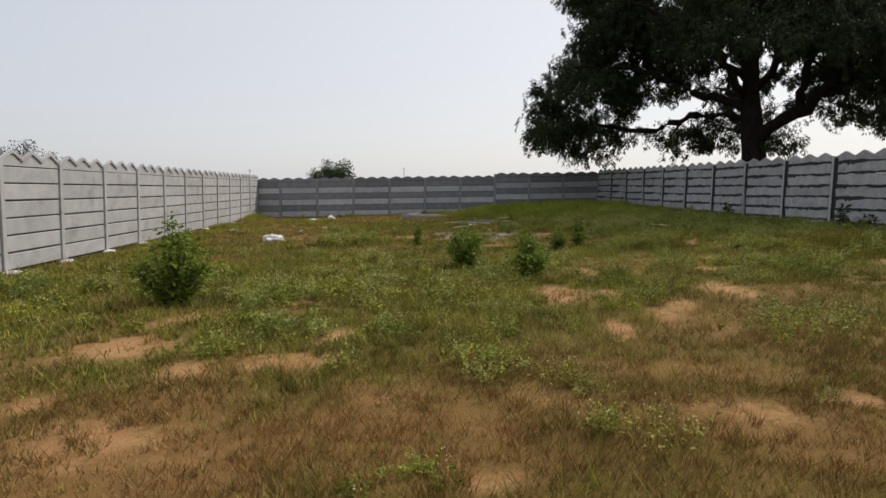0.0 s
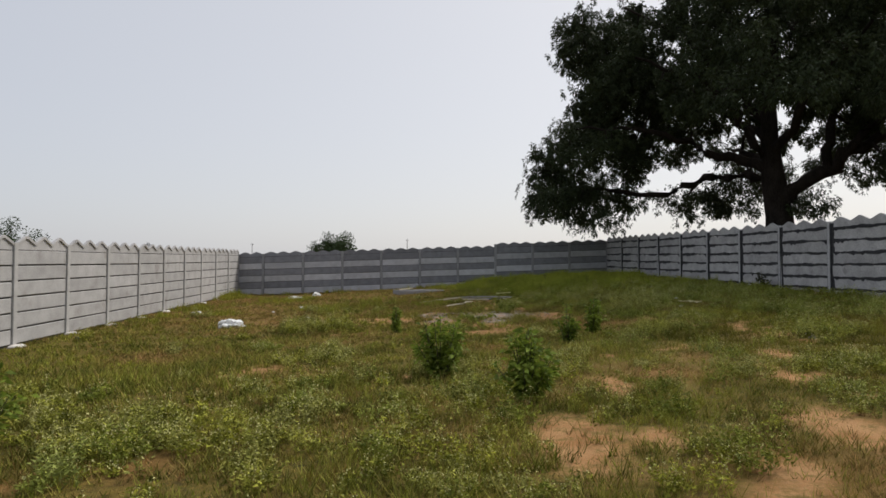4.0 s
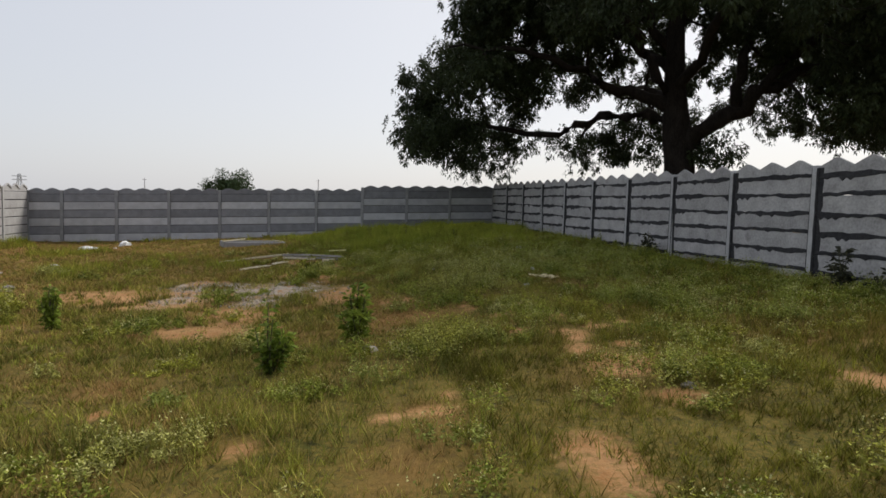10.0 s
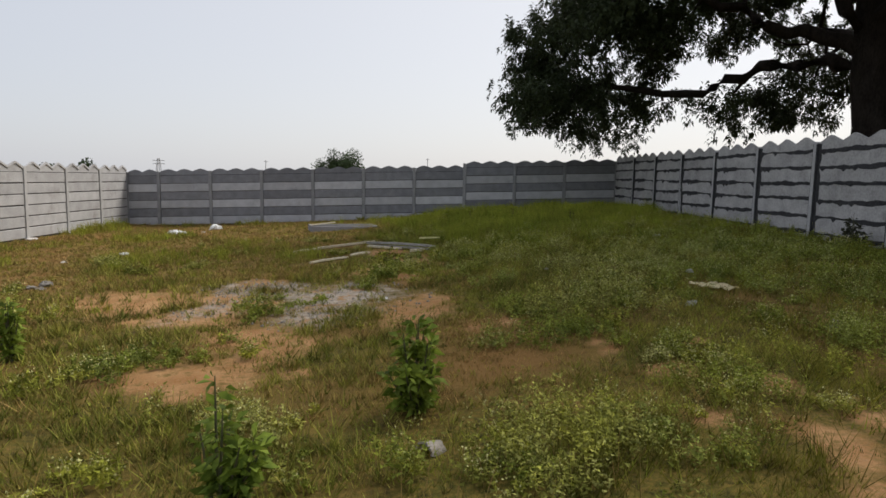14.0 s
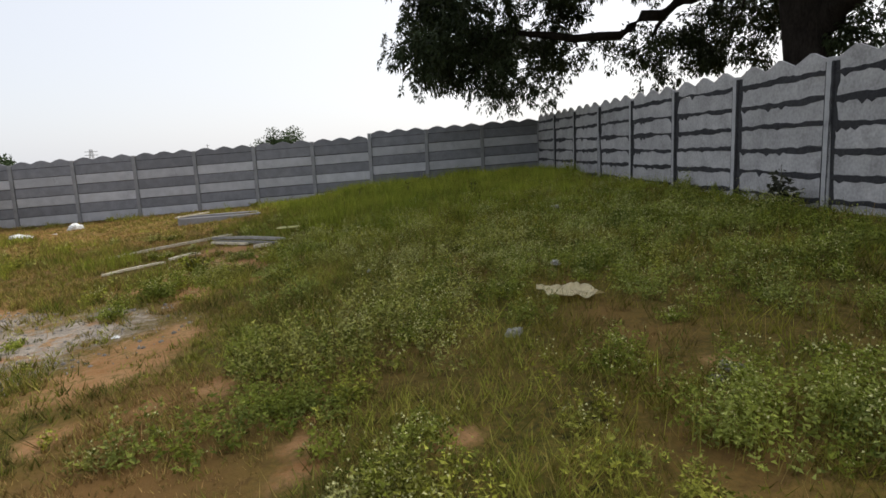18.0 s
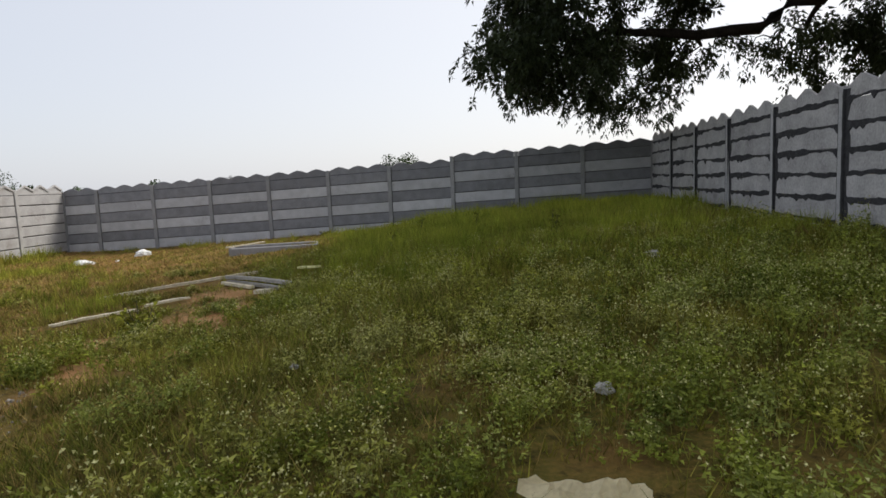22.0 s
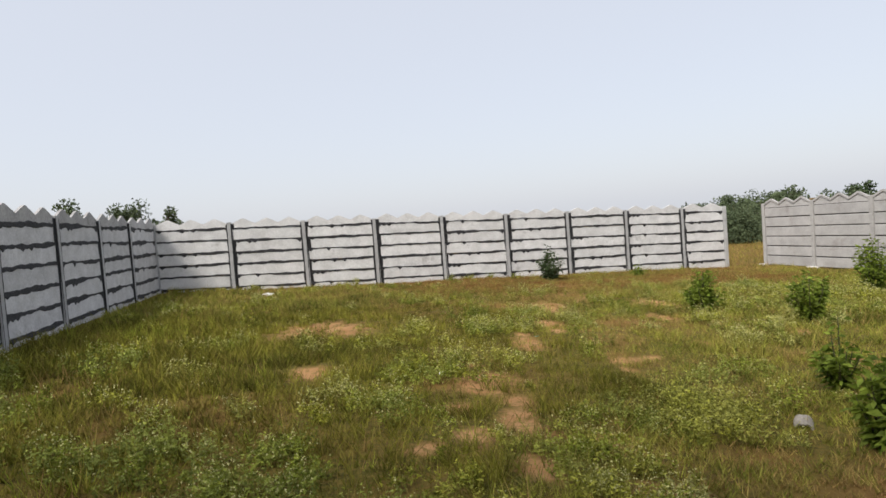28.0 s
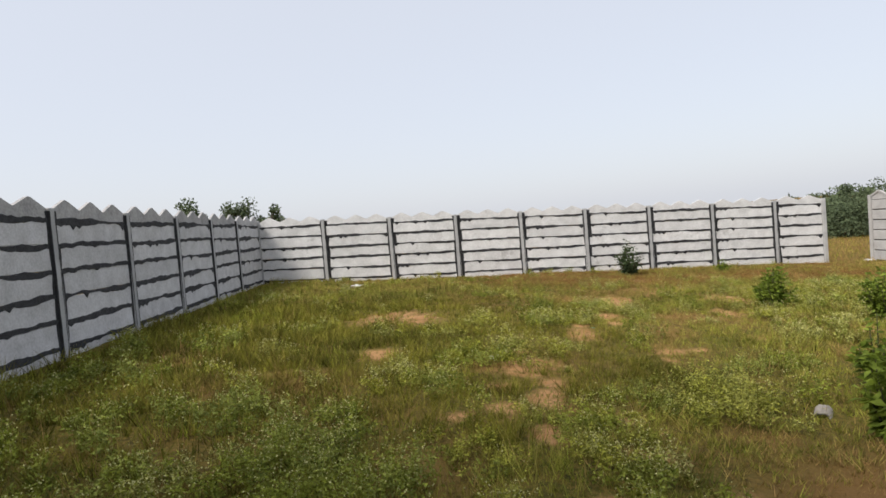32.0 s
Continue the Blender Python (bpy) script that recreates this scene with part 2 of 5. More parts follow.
def ground_material():
    m = bpy.data.materials.new("yard_soil_and_turf")
    m.use_nodes = True
    nt = m.node_tree
    nd, ln = nt.nodes, nt.links
    bsdf = nd["Principled BSDF"]
    bsdf.inputs["Roughness"].default_value = 0.95
    bsdf.inputs["Specular IOR Level"].default_value = 0.1
    geo = nd.new("ShaderNodeNewGeometry")

    def noise_at(scale, detail=6, rough=0.6):
        n = nd.new("ShaderNodeTexNoise")
        n.inputs["Scale"].default_value = scale
        n.inputs["Detail"].default_value = detail
        n.inputs["Roughness"].default_value = rough
        ln.new(geo.outputs["Position"], n.inputs["Vector"])
        return n.outputs[0]

    def blend(fac, a, b):
        mx = nd.new("ShaderNodeMix")
        mx.data_type = "RGBA"
        ln.new(fac, mx.inputs[0])
        for sock, v in ((mx.inputs[6], a), (mx.inputs[7], b)):
            if isinstance(v, tuple):
                sock.default_value = (*v, 1)
            else:
                ln.new(v, sock)
        return mx.outputs[2]

    def span(v, a, b):
        mr = nd.new("ShaderNodeMapRange")
        mr.inputs[1].default_value, mr.inputs[2].default_value = a, b
        ln.new(v, mr.inputs[0])
        return mr.outputs[0]

    def attr(name):
        a = nd.new("ShaderNodeAttribute")
        a.attribute_name = name
        return a.outputs["Fac"]

    soil = blend(span(noise_at(3.5), 0.35, 0.65), (0.29, 0.145, 0.055), (0.45, 0.26, 0.12))
    soil = blend(span(noise_at(42, 4), 0.5, 0.75), soil, (0.34, 0.21, 0.11))
    soil = blend(span(noise_at(7, 6, 0.75), 0.5, 0.64), soil, (0.17, 0.115, 0.036))
    # turf base is kept dark: the shade between tufts is put into its colour
    turf = blend(span(noise_at(2.2), 0.35, 0.65), (0.065, 0.066, 0.013), (0.12, 0.1, 0.022))
    turf = blend(span(noise_at(30, 4), 0.42, 0.72), turf, (0.2, 0.135, 0.034))
    turf = blend(span(noise_at(11, 5, 0.7), 0.52, 0.66), turf, (0.03, 0.03, 0.009))
    turf = blend(attr("dry"), turf, (0.2, 0.112, 0.038))
    grey = blend(span(noise_at(9), 0.35, 0.65), (0.23, 0.2, 0.165), (0.42, 0.365, 0.3))
    grey = blend(span(noise_at(2.6, 7, 0.75), 0.5, 0.6), grey, soil)
    grey = blend(span(noise_at(34, 4), 0.56, 0.7), grey, (0.12, 0.1, 0.075))

    def ragged(v, lo, hi):
        tot = v
        for scale, amp in ((1.6, 0.7), (6.0, 0.8), (22.0, 0.7)):
            w = nd.new("ShaderNodeMath")
            w.operation = "MULTIPLY_ADD"
            ln.new(noise_at(scale, 4, 0.7), w.inputs[0])
            w.inputs[1].default_value, w.inputs[2].default_value = amp, -0.5 * amp
            e = nd.new("ShaderNodeMath")
            e.operation = "ADD"
            ln.new(tot, e.inputs[0])
            ln.new(w.outputs[0], e.inputs[1])
            tot = e.outputs[0]
        return span(tot, lo, hi)

    col = blend(ragged(attr("bare"), 0.3, 0.72), turf, soil)
    col = blend(ragged(attr("gravel"), 0.34, 0.75), col, grey)
    ln.new(col, bsdf.inputs["Base Color"])
    bp = nd.new("ShaderNodeBump")
    bp.inputs["Strength"].default_value = 0.7
    bp.inputs["Distance"].default_value = 0.04
    ln.new(noise_at(18, 8, 0.7), bp.inputs["Height"])
    ln.new(bp.outputs[0], bsdf.inputs["Normal"])
    return m


M_GROUND = ground_material()


# ---- mesh helpers ----
def big_mesh(name, co, faces, attrs=None, smooth=False):
    co = np.ascontiguousarray(co, dtype=np.float32)
    faces = np.ascontiguousarray(faces, dtype=np.int32)
    me = bpy.data.meshes.new(name)
    k = faces.shape[1]
    me.vertices.add(len(co))
    me.vertices.foreach_set("co", co.ravel())
    me.loops.add(faces.size)
    me.loops.foreach_set("vertex_index", faces.ravel())
    me.polygons.add(len(faces))
    me.polygons.foreach_set("loop_start", np.arange(0, faces.size, k, dtype=np.int32))
    for key, val in (attrs or {}).items():
        a = me.attributes.new(key, "FLOAT", "POINT")
        a.data.foreach_set("value", np.ascontiguousarray(val, dtype=np.float32))
    me.update(calc_edges=True)
    if smooth:
        me.polygons.foreach_set("use_smooth", np.ones(len(faces), dtype=bool))
    return me


def bm_mesh(name, bm, smooth=False):
    bmesh.ops.recalc_face_normals(bm, faces=bm.faces)
    me = bpy.data.meshes.new(name)
    bm.to_mesh(me)
    bm.free()
    if smooth:
        me.polygons.foreach_set("use_smooth", np.ones(len(me.polygons), dtype=bool))
    return me


def put(name, me, material, parent=None, m=None, label=""):
    """Links a mesh as one object, under a parent where one is given."""
    if material and not me.materials:
        me.materials.append(material)
    ob = new(name, me)
    if m is not None:
        ob.matrix_basis = m
    if parent:
        ob.parent = parent
    return tagged(ob, label)


def holder(name, m, **tags):
    ob = new(name)
    ob.empty_display_size = 0.2
    ob.matrix_basis = m
    return tagged(ob, **tags)


def box_bm(x0, x1, y0, y1, z0, z1, bevel=0.0, bm=None):
    bm = bm or bmesh.new()
    vs = [bm.verts.new((x, y, z)) for x in (x0, x1) for y in (y0, y1) for z in (z0, z1)]
    fs = [bm.faces.new([vs[i] for i in q]) for q in ((0, 1, 3, 2), (4, 6, 7, 5), (0, 4, 5, 1), (2, 3, 7, 6), (0, 2, 6, 4), (1, 5, 7, 3))]
    if bevel:
        es = list({e for f in fs for e in f.edges})
        bmesh.ops.bevel(bm, geom=es, offset=bevel, segments=1, affect="EDGES")
    return bm


TAB = np.random.RandomState(7).rand(256, 256)


def vnoise(x, y, scale):
    """Smooth value noise, 0 to 1, of arrays."""
    u, v = np.asarray(x) * scale + 37.7, np.asarray(y) * scale + 91.3
    i, j = np.floor(u).astype(int), np.floor(v).astype(int)
    a, b = u - i, v - j
    a, b = a * a * (3 - 2 * a), b * b * (3 - 2 * b)
    i0, i1, j0, j1 = i % 256, (i + 1) % 256, j % 256, (j + 1) % 256
    return (TAB[i0, j0] * (1 - a) + TAB[i1, j0] * a) * (1 - b) + (TAB[i0, j1] * (1 - a) + TAB[i1, j1] * a) * b


def fbm(x, y, scale):
    return 0.55 * vnoise(x, y, scale) + 0.3 * vnoise(x, y, scale * 2.1) + 0.15 * vnoise(x, y, scale * 4.3)


# ---- plan of the yard ----
BAY = 2.13
LN = 20.575          # length of the far wall
LE = 35.900          # length of the wall by the big tree
TH_W, TH_E, TH_S = 0.0037, 0.0061, -0.0040
D_W, D_G0, D_N1, D_E, D_F, D_S, D_9 = 2.098, 2.150, 1.323, 2.199, 2.437, 2.081, 1.681
NE_C = Vector((LN, 0, 0))
SE_C = Vector((LN + math.sin(TH_E) * LE, -math.cos(TH_E) * LE, 0))


def top_w(d):
    return 2.1 + -0.01206 * d + 0.000092 * d * d


def top_e(d):
    return 2.941 + -0.02112 * d + 0.000289 * d * d


def top_n(d):
    return 1.998 + 0.0331 * d + (0.152 if d > 14.09 else 0.0)


def top_s(d):
    return 2.512 + -0.0386 * d


def level(x, y):
    """The yard's smooth level, without bumps; arrays or numbers."""
    xx, d = np.clip(x, -3.0, LN + 3.0), np.clip(-np.asarray(y), -3.0, 40.0)
    w = top_w(d) - 2.247
    e = top_e(d) - 2.030
    s1, s2, s3 = np.clip((26.0 - d) / 5.0, 0, 1), np.clip((15.5 - xx) / 3.5, 0, 1), np.clip((xx + 0.4) / 3.0, 0, 1)
    dip = 0.17 * s1 * s1 * (3 - 2 * s1) * s2 * s2 * (3 - 2 * s2) * s3
    return w + (e - w) * xx / LN - dip


def ground_z(x, y):
    return level(x, y) + 0.06 * (fbm(x, y, 0.45) - 0.5) + 0.035 * (fbm(x, y, 2.2) - 0.5)


def gz(x, y):
    return float(ground_z(np.array([x]), np.array([y]))[0])


# patches of bare soil, dry growth and spilled gravel: place, half width, half depth, turn
BARE_A = [(8.03, -32.9, 0.24, 0.14, -0.2), (9.83, -32.26, 0.23, 0.22, -0.2), (10.56, -32.21, 0.11, 0.24, -0.2), (5.84, -32.09, 0.57, 0.38, -0.2), (5.05, -31.35, 0.19, 0.28, -0.2),
          (5.9, -30.72, 0.27, 0.31, -0.2), (6.79, -30.65, 0.57, 0.35, -0.2), (9.83, -30.02, 0.19, 0.42, -0.2), (5.05, -29.86, 0.65, 0.59, -0.2), (7.02, -29.86, 0.28, 0.35, -0.2),
          (10.57, -29.52, 0.23, 0.44, -0.3), (10.92, -29.16, 0.26, 0.42, -0.3), (5.22, -28.66, 0.34, 0.57, -0.3), (11.92, -28.33, 0.42, 0.84, -0.2), (9.79, -28.24, 0.47, 0.83, -0.2),
          (10.36, -28.23, 0.28, 0.41, -0.3), (9.83, -27.88, 0.39, 0.58, -0.3), (12.78, -27.42, 0.15, 0.27, -0.2), (16.26, -27.21, 0.88, 1.1, 2.9)]
BARE_B = [(13.39, -26.74, 0.23, 0.1, -0.2), (12.7, -26.49, 0.32, 0.48, 2.8), (13.12, -26.43, 0.14, 0.14, -0.2), (10.75, -26.35, 0.25, 0.54, 3), (12.84, -25.85, 0.16, 0.27, -0.2),
          (13.42, -25.73, 0.15, 0.29, -0.2), (13.58, -25.11, 0.28, 0.61, 3), (8.53, -25.06, 0.12, 0.26, -0.1), (9.73, -24.67, 0.25, 0.51, -0.3), (11.47, -24.35, 0.13, 0.22, -0),
          (16.46, -24.27, 0.3, 0.43, 3), (14.71, -24.15, 0.24, 0.23, -0.1), (12.41, -23.93, 0.14, 0.14, -0.1), (12.81, -23.9, 0.23, 0.2, -0.1), (6.31, -23.64, 0.43, 0.94, -0.3),
          (13, -23.5, 0.12, 0.17, -0.1), (14.72, -23.29, 0.35, 0.46, -0.5), (10.27, -23.26, 0.1, 0.18, -0), (15.16, -22.55, 0.16, 0.17, -0.3)]
BARE_C = [(14.64, -22.54, 0.2, 0.28, -0.1), (14.78, -22.1, 0.2, 0.37, -0.4), (14.77, -21.88, 0.17, 0.27, -3.1), (15.22, -21.72, 0.22, 0.22, 3), (15.67, -21.6, 0.19, 0.15, 2.9),
          (14.3, -21.51, 0.22, 0.16, -0.4), (15.01, -21.05, 0.18, 0.29, 3.1), (14.44, -20.55, 0.22, 0.23, 3.1), (10.61, -20.39, 0.29, 0.3, 0.1), (10.67, -20.13, 0.18, 0.4, -0.2),
          (10.27, -20.04, 0.48, 1.05, 1.4), (11.38, -20, 0.21, 0.16, -0.3), (14.92, -19.94, 0.18, 0.15, -0.1), (14.17, -19.93, 0.13, 0.24, -0.5), (14.12, -19.7, 0.09, 0.18, -0.1),
          (16.49, -19.48, 0.14, 0.11, -0), (12.52, -19, 0.16, 0.25, -0.1), (7.02, -18.95, 0.2, 0.31, 1.2), (11.05, -18.9, 0.51, 0.4, -0.3)]
BARE_D = [(13.05, -18.73, 0.13, 0.17, -0.2), (10.64, -18.72, 0.61, 0.78, 1.4), (13.43, -18.6, 0.17, 0.27, -0.1), (9.99, -18.11, 0.14, 0.31, 1.1), (12.41, -17.85, 0.57, 0.84, -0.5),
          (9.48, -17.77, 0.5, 1.1, 1.4), (12.34, -17.28, 0.74, 0.46, 1.4), (9.8, -17.27, 0.53, 0.86, 0.9), (9.5, -16.6, 0.64, 0.96, 0.9), (7.97, -16.36, 0.87, 1.1, 1.2),
          (12.19, -15, 0.5, 0.52, -0.2), (12.88, -14.57, 0.26, 0.42, -0.3), (11.5, -14.25, 0.39, 0.65, -0.3), (11.91, -13.99, 0.33, 0.7, -0.4), (12.75, -13.6, 0.27, 0.42, 0.9),
          (12.18, -12.95, 0.79, 1.1, -0.3), (11.62, -11.33, 0.72, 0.64, 0.9)]
DRY_A = [(9.97, -32.89, 0.1, 0.21, -0.1), (7.75, -32.66, 0.65, 0.26, -0.2), (9.97, -32.62, 0.1, 0.22, -0.2), (7.76, -32.03, 0.88, 0.55, -0.2), (12.95, -28.77, 0.73, 0.71, -0.3),
         (5.66, -28.27, 0.14, 0.31, -0.3), (6.39, -28.08, 0.23, 0.29, -0.2), (11.59, -25.95, 0.38, 0.41, -0.2), (12.47, -24.82, 0.32, 0.49, -0.3), (11.45, -24.28, 0.15, 0.17, -0.3),
         (18.94, -24.21, 0.19, 0.32, 3), (12.83, -24.16, 0.21, 0.18, -0.1), (12.74, -23.83, 0.31, 0.29, 3), (9.95, -23.79, 0.1, 0.17, 0), (10.84, -23.53, 0.28, 0.22, -0),
         (15.19, -23.28, 0.23, 0.24, -0), (17.22, -22.91, 0.62, 0.59, 2.9), (17.98, -22.91, 0.27, 0.37, 3), (8.79, -22.88, 0.14, 0.16, -0.4)]
DRY_B = [(10.07, -22.5, 0.38, 0.47, 0), (14.62, -21.67, 0.15, 0.1, -0.4), (4.08, -21.46, 1.1, 1.1, -0.4), (18.42, -21.26, 0.07, 0.15, 3), (13.43, -21, 0.26, 0.15, 3.1),
         (16.06, -20.33, 0.36, 0.74, -0.3), (13.21, -19.9, 0.64, 0.72, -0.4), (10.78, -19.83, 0.38, 0.41, -0.2), (16.02, -19.65, 0.2, 0.1, 0), (14.13, -19.37, 0.19, 0.16, -0.2),
         (10.34, -19.05, 0.35, 0.65, -0.2), (16.22, -18.85, 0.4, 0.29, -0.1), (12.99, -18.76, 0.38, 0.56, -0.2), (11.67, -18.71, 0.32, 0.33, -0.1), (16.26, -18.27, 0.11, 0.24, -0),
         (16.29, -17.27, 0.22, 0.18, -0.1), (15.7, -15.99, 0.32, 0.58, -0.3), (12.14, -15.63, 0.29, 0.27, -0.2)]
GRAVEL_A = [(11.13, -17.86, 0.54, 0.66, -0.1), (9.55, -17.1, 0.46, 1.02, -0.3), (11.31, -16.53, 1.1, 0.81, 1.3), (9.71, -15.84, 0.43, 0.67, -0.3), (11.42, -15.65, 0.2, 0.2, 0.9),
            (10.11, -15.49, 0.44, 0.68, 0.9), (9.3, -15.34, 0.53, 0.52, -0.1)]
GRAVEL = GRAVEL_A + [(11.1, -16.7, 1.25, 1.1, 0.0), (9.6, -15.9, .7, .6, 0.3)]

# trampled reddish ground with thin dry grass, and pale earth at the edge of the spilled cement
WORN = [(10.71, -30.22, 0.95, 1.2, -0.3), (9.8, -31.41, 0.86, 0.42, -0.24), (8.59, -31.88, 0.51, 0.3, -0.19), (6.18, -31.13, 0.6, 0.93, -0.22), (7.47, -31.64, 0.64, 0.37, -0.19),
        (9.59, -32.1, 0.52, 0.25, -0.17), (6.23, -32.4, 0.78, 0.47, -0.14), (9.69, -32.39, 0.74, 0.47, -0.18), (16.23, -18.37, 0.32, 0.42, -0.13)]
PALE_EARTH = [(8.57, -16.6, 1.1, 1.2, 1.33), (9.69, -15.24, 0.56, 0.54, 1.35), (10.11, -16.8, 0.31, 0.56, 1.4), (10.91, -19.22, 0.9, 0.55, 1.45), (12.47, -17.2, 0.67, 0.58, 1.5)]


def spots(x, y, rows, soft=0.7):
    """How far a place lies inside the oval patches, 0 to 1."""
    v = np.zeros_like(x)
    for px, py, a, b, turn in rows:
        u, w = (x - px) * math.cos(turn) + (y - py) * math.sin(turn), (y - py) * math.cos(turn) - (x - px) * math.sin(turn)
        d = np.hypot(u / max(a, .12), w / max(b, .12))
        v = np.maximum(v, np.clip((0.85 + soft - d) / (2 * soft), 0, 1))
    return v


def bare_at(x, y):
    b = np.maximum(spots(x, y, BARE_A + BARE_B + BARE_C + BARE_D), np.maximum(spots(x, y, PALE_EARTH), 0.4 * spots(x, y, WORN)))
    n = fbm(x, y, 0.9)
    start = 1 / (1 + np.exp(np.clip((y + 31.8) / 0.7, -30, 30)))
    return np.clip(np.maximum(b * 0.92, 1.5 * (n - 0.66) + 0.12 * start), 0, 1)


def lush_at(x, y):
    """How tall and green the growth is, 0 to 1."""
    x, y = np.clip(x, -3, 24), np.clip(y, -40, 3)
    far = 1 / (1 + np.exp(-(x - 11.6 - 1.7 / (1 + np.exp((y + 11.0) / 0.6))) / 0.6)) * (1 / (1 + np.exp(-(y + 15.5) / 1.2)))
    side = 1 / (1 + np.exp(-(x - 16.4 + 0.05 * (y + 20)) / 0.9)) * 0.75
    clump = np.clip((fbm(x, y, 0.55) - 0.52) * 5, 0, 1) * 0.5
    return np.clip(np.maximum(np.maximum(far, side), clump), 0, 1)


def dry_at(x, y):
    x, y = np.clip(x, -3, 24), np.clip(y, -40, 3)
    west = 1 / (1 + np.exp((x - 11.0) / 1.0)) * (1 / (1 + np.exp(-(y + 16.5) / 1.5)))
    start = 1 / (1 + np.exp((y + 32.0) / 0.8))
    n = np.clip((fbm(x + 50, y, 0.7) - 0.47) * 4, 0, 1)
    d = spots(x, y, DRY_A + DRY_B + WORN)
    return np.clip(np.clip(0.55 * west + 0.5 * start + 0.4 * n, 0, 1) * (1 - 0.75 * lush_at(x, y)) + 0.7 * d, 0, 1)


def build_ground():
    def axis(lo, hi, step):
        inner = np.arange(lo, hi + 1e-6, step)
        outer = np.array([1.0, 2.5, 5, 9, 15, 25, 40, 70, 120, 200, 350, 700, 1500])
        return np.concatenate([lo - outer[::-1], inner, hi + outer])
    xs, ys = axis(-0.5, 21.5, 0.11), axis(-38.0, 0.5, 0.11)
    gx, gy = np.meshgrid(xs, ys, indexing="ij")
    x, y = gx.ravel(), gy.ravel()
    inside = (x > -4) & (x < 25) & (y > -42) & (y < 4)
    z = np.where(inside, ground_z(x, y), level(x, y))
    n, k = len(xs), len(ys)
    idx = np.arange(n * k).reshape(n, k)
    f = np.stack([idx[:-1, :-1], idx[1:, :-1], idx[1:, 1:], idx[:-1, 1:]], -1).reshape(-1, 4)
    at = {"bare": np.where(inside, bare_at(x, y), 0.3 * vnoise(x, y, 0.1)), "gravel": spots(x, y, GRAVEL, 0.9) * (1 - 0.6 * spots(x, y, PALE_EARTH)) * inside,
          "dry": np.where(inside, dry_at(x, y), 0.6)}
    me = big_mesh("ground", np.stack([x, y, z], 1), f, at, smooth=True)
    tagged(put("ground", me, M_GROUND), "reddish soil with patchy short grass and bare spots", "ground", kind="structure")


build_ground()


# ---- walls of precast posts and panels ----
COURSE = 0.345


def coping_mesh(length, peak, strip, seed, rounded=False):
    """A panel with three gables along its top; strip: a raised band that follows them."""
    rnd = random.Random(seed)
    bm = bmesh.new()
    pts = []
    n = max(1, round(length / 0.68))
    for i in range(n):
        a = length * i / n
        w = length / n
        if rounded:
            pts += [(a, 0.0), (a + w * 0.3, peak * 0.72), (a + w * 0.5, peak), (a + w * 0.7, peak * 0.72)]
        else:
            pts += [(a, 0.0), (a + w * 0.46, peak * 0.97), (a + w * 0.54, peak)]
    pts.append((length, 0.0))
    pts = [(a, z + rnd.uniform(-0.006, 0.006)) for a, z in pts]
    lo = -0.15
    for s, y0, y1 in ((0, -0.025, 0.025),):
        rows = [[bm.verts.new((a, y, z)) for a, z in ((a, lo) for a, _ in pts)] for y in (y0, y1)]
        tops = [[bm.verts.new((a, y, z)) for a, z in pts] for y in (y0, y1)]
        for i in range(len(pts) - 1):
            bm.faces.new((rows[0][i], rows[0][i + 1], tops[0][i + 1], tops[0][i]))
            bm.faces.new((rows[1][i + 1], rows[1][i], tops[1][i], tops[1][i + 1]))
            bm.faces.new((tops[0][i], tops[0][i + 1], tops[1][i + 1], tops[1][i]))
            bm.faces.new((rows[1][i], rows[1][i + 1], rows[0][i + 1], rows[0][i]))
        for i in (0, len(pts) - 1):
            bm.faces.new((rows[0][i], tops[0][i], tops[1][i], rows[1][i]))
    if strip:
        for i in range(len(pts) - 1):
            (a0, z0), (a1, z1) = pts[i], pts[i + 1]
            vs = []
            for y in (0.02, 0.055):
                vs += [bm.verts.new((a0, y, z0 - 0.055)), bm.verts.new((a1, y, z1 - 0.055)),
                       bm.verts.new((a1, y, z1 + 0.012)), bm.verts.new((a0, y, z0 + 0.012))]
            for q in ((4, 5, 6, 7), (0, 1, 5, 4), (3, 7, 6, 2), (0, 4, 7, 3), (1, 2, 6, 5)):
                bm.faces.new([vs[k] for k in q])
    return bm_mesh("coping", bm)


def panel_mesh(length, seed, wave=0.0, half=0.162):
    """One slab, 50 mm thick, with chamfered long edges; wave: an uneven face."""
    rnd = random.Random(seed)
    bm = bmesh.new()
    n = 6
    prof = [(-0.025, -half), (0.017, -half), (0.025, 0.012 - half), (0.025, half - 0.012), (0.017, half), (-0.025, half)]
    loops = []
    for i in range(n + 1):
        a = length * i / n
        loops.append([bm.verts.new((a, y + (rnd.uniform(-wave, wave) if y > 0.02 else 0), z + rnd.uniform(-1, 1) * wave * 0.6)) for y, z in prof])
    for p, q in zip(loops, loops[1:]):
        for k in range(6):
            bm.faces.new((p[k], q[k], q[(k + 1) % 6], p[(k + 1) % 6]))
    bm.faces.new(loops[0])
    bm.faces.new(loops[-1][::-1])
    return bm_mesh("panel", bm)


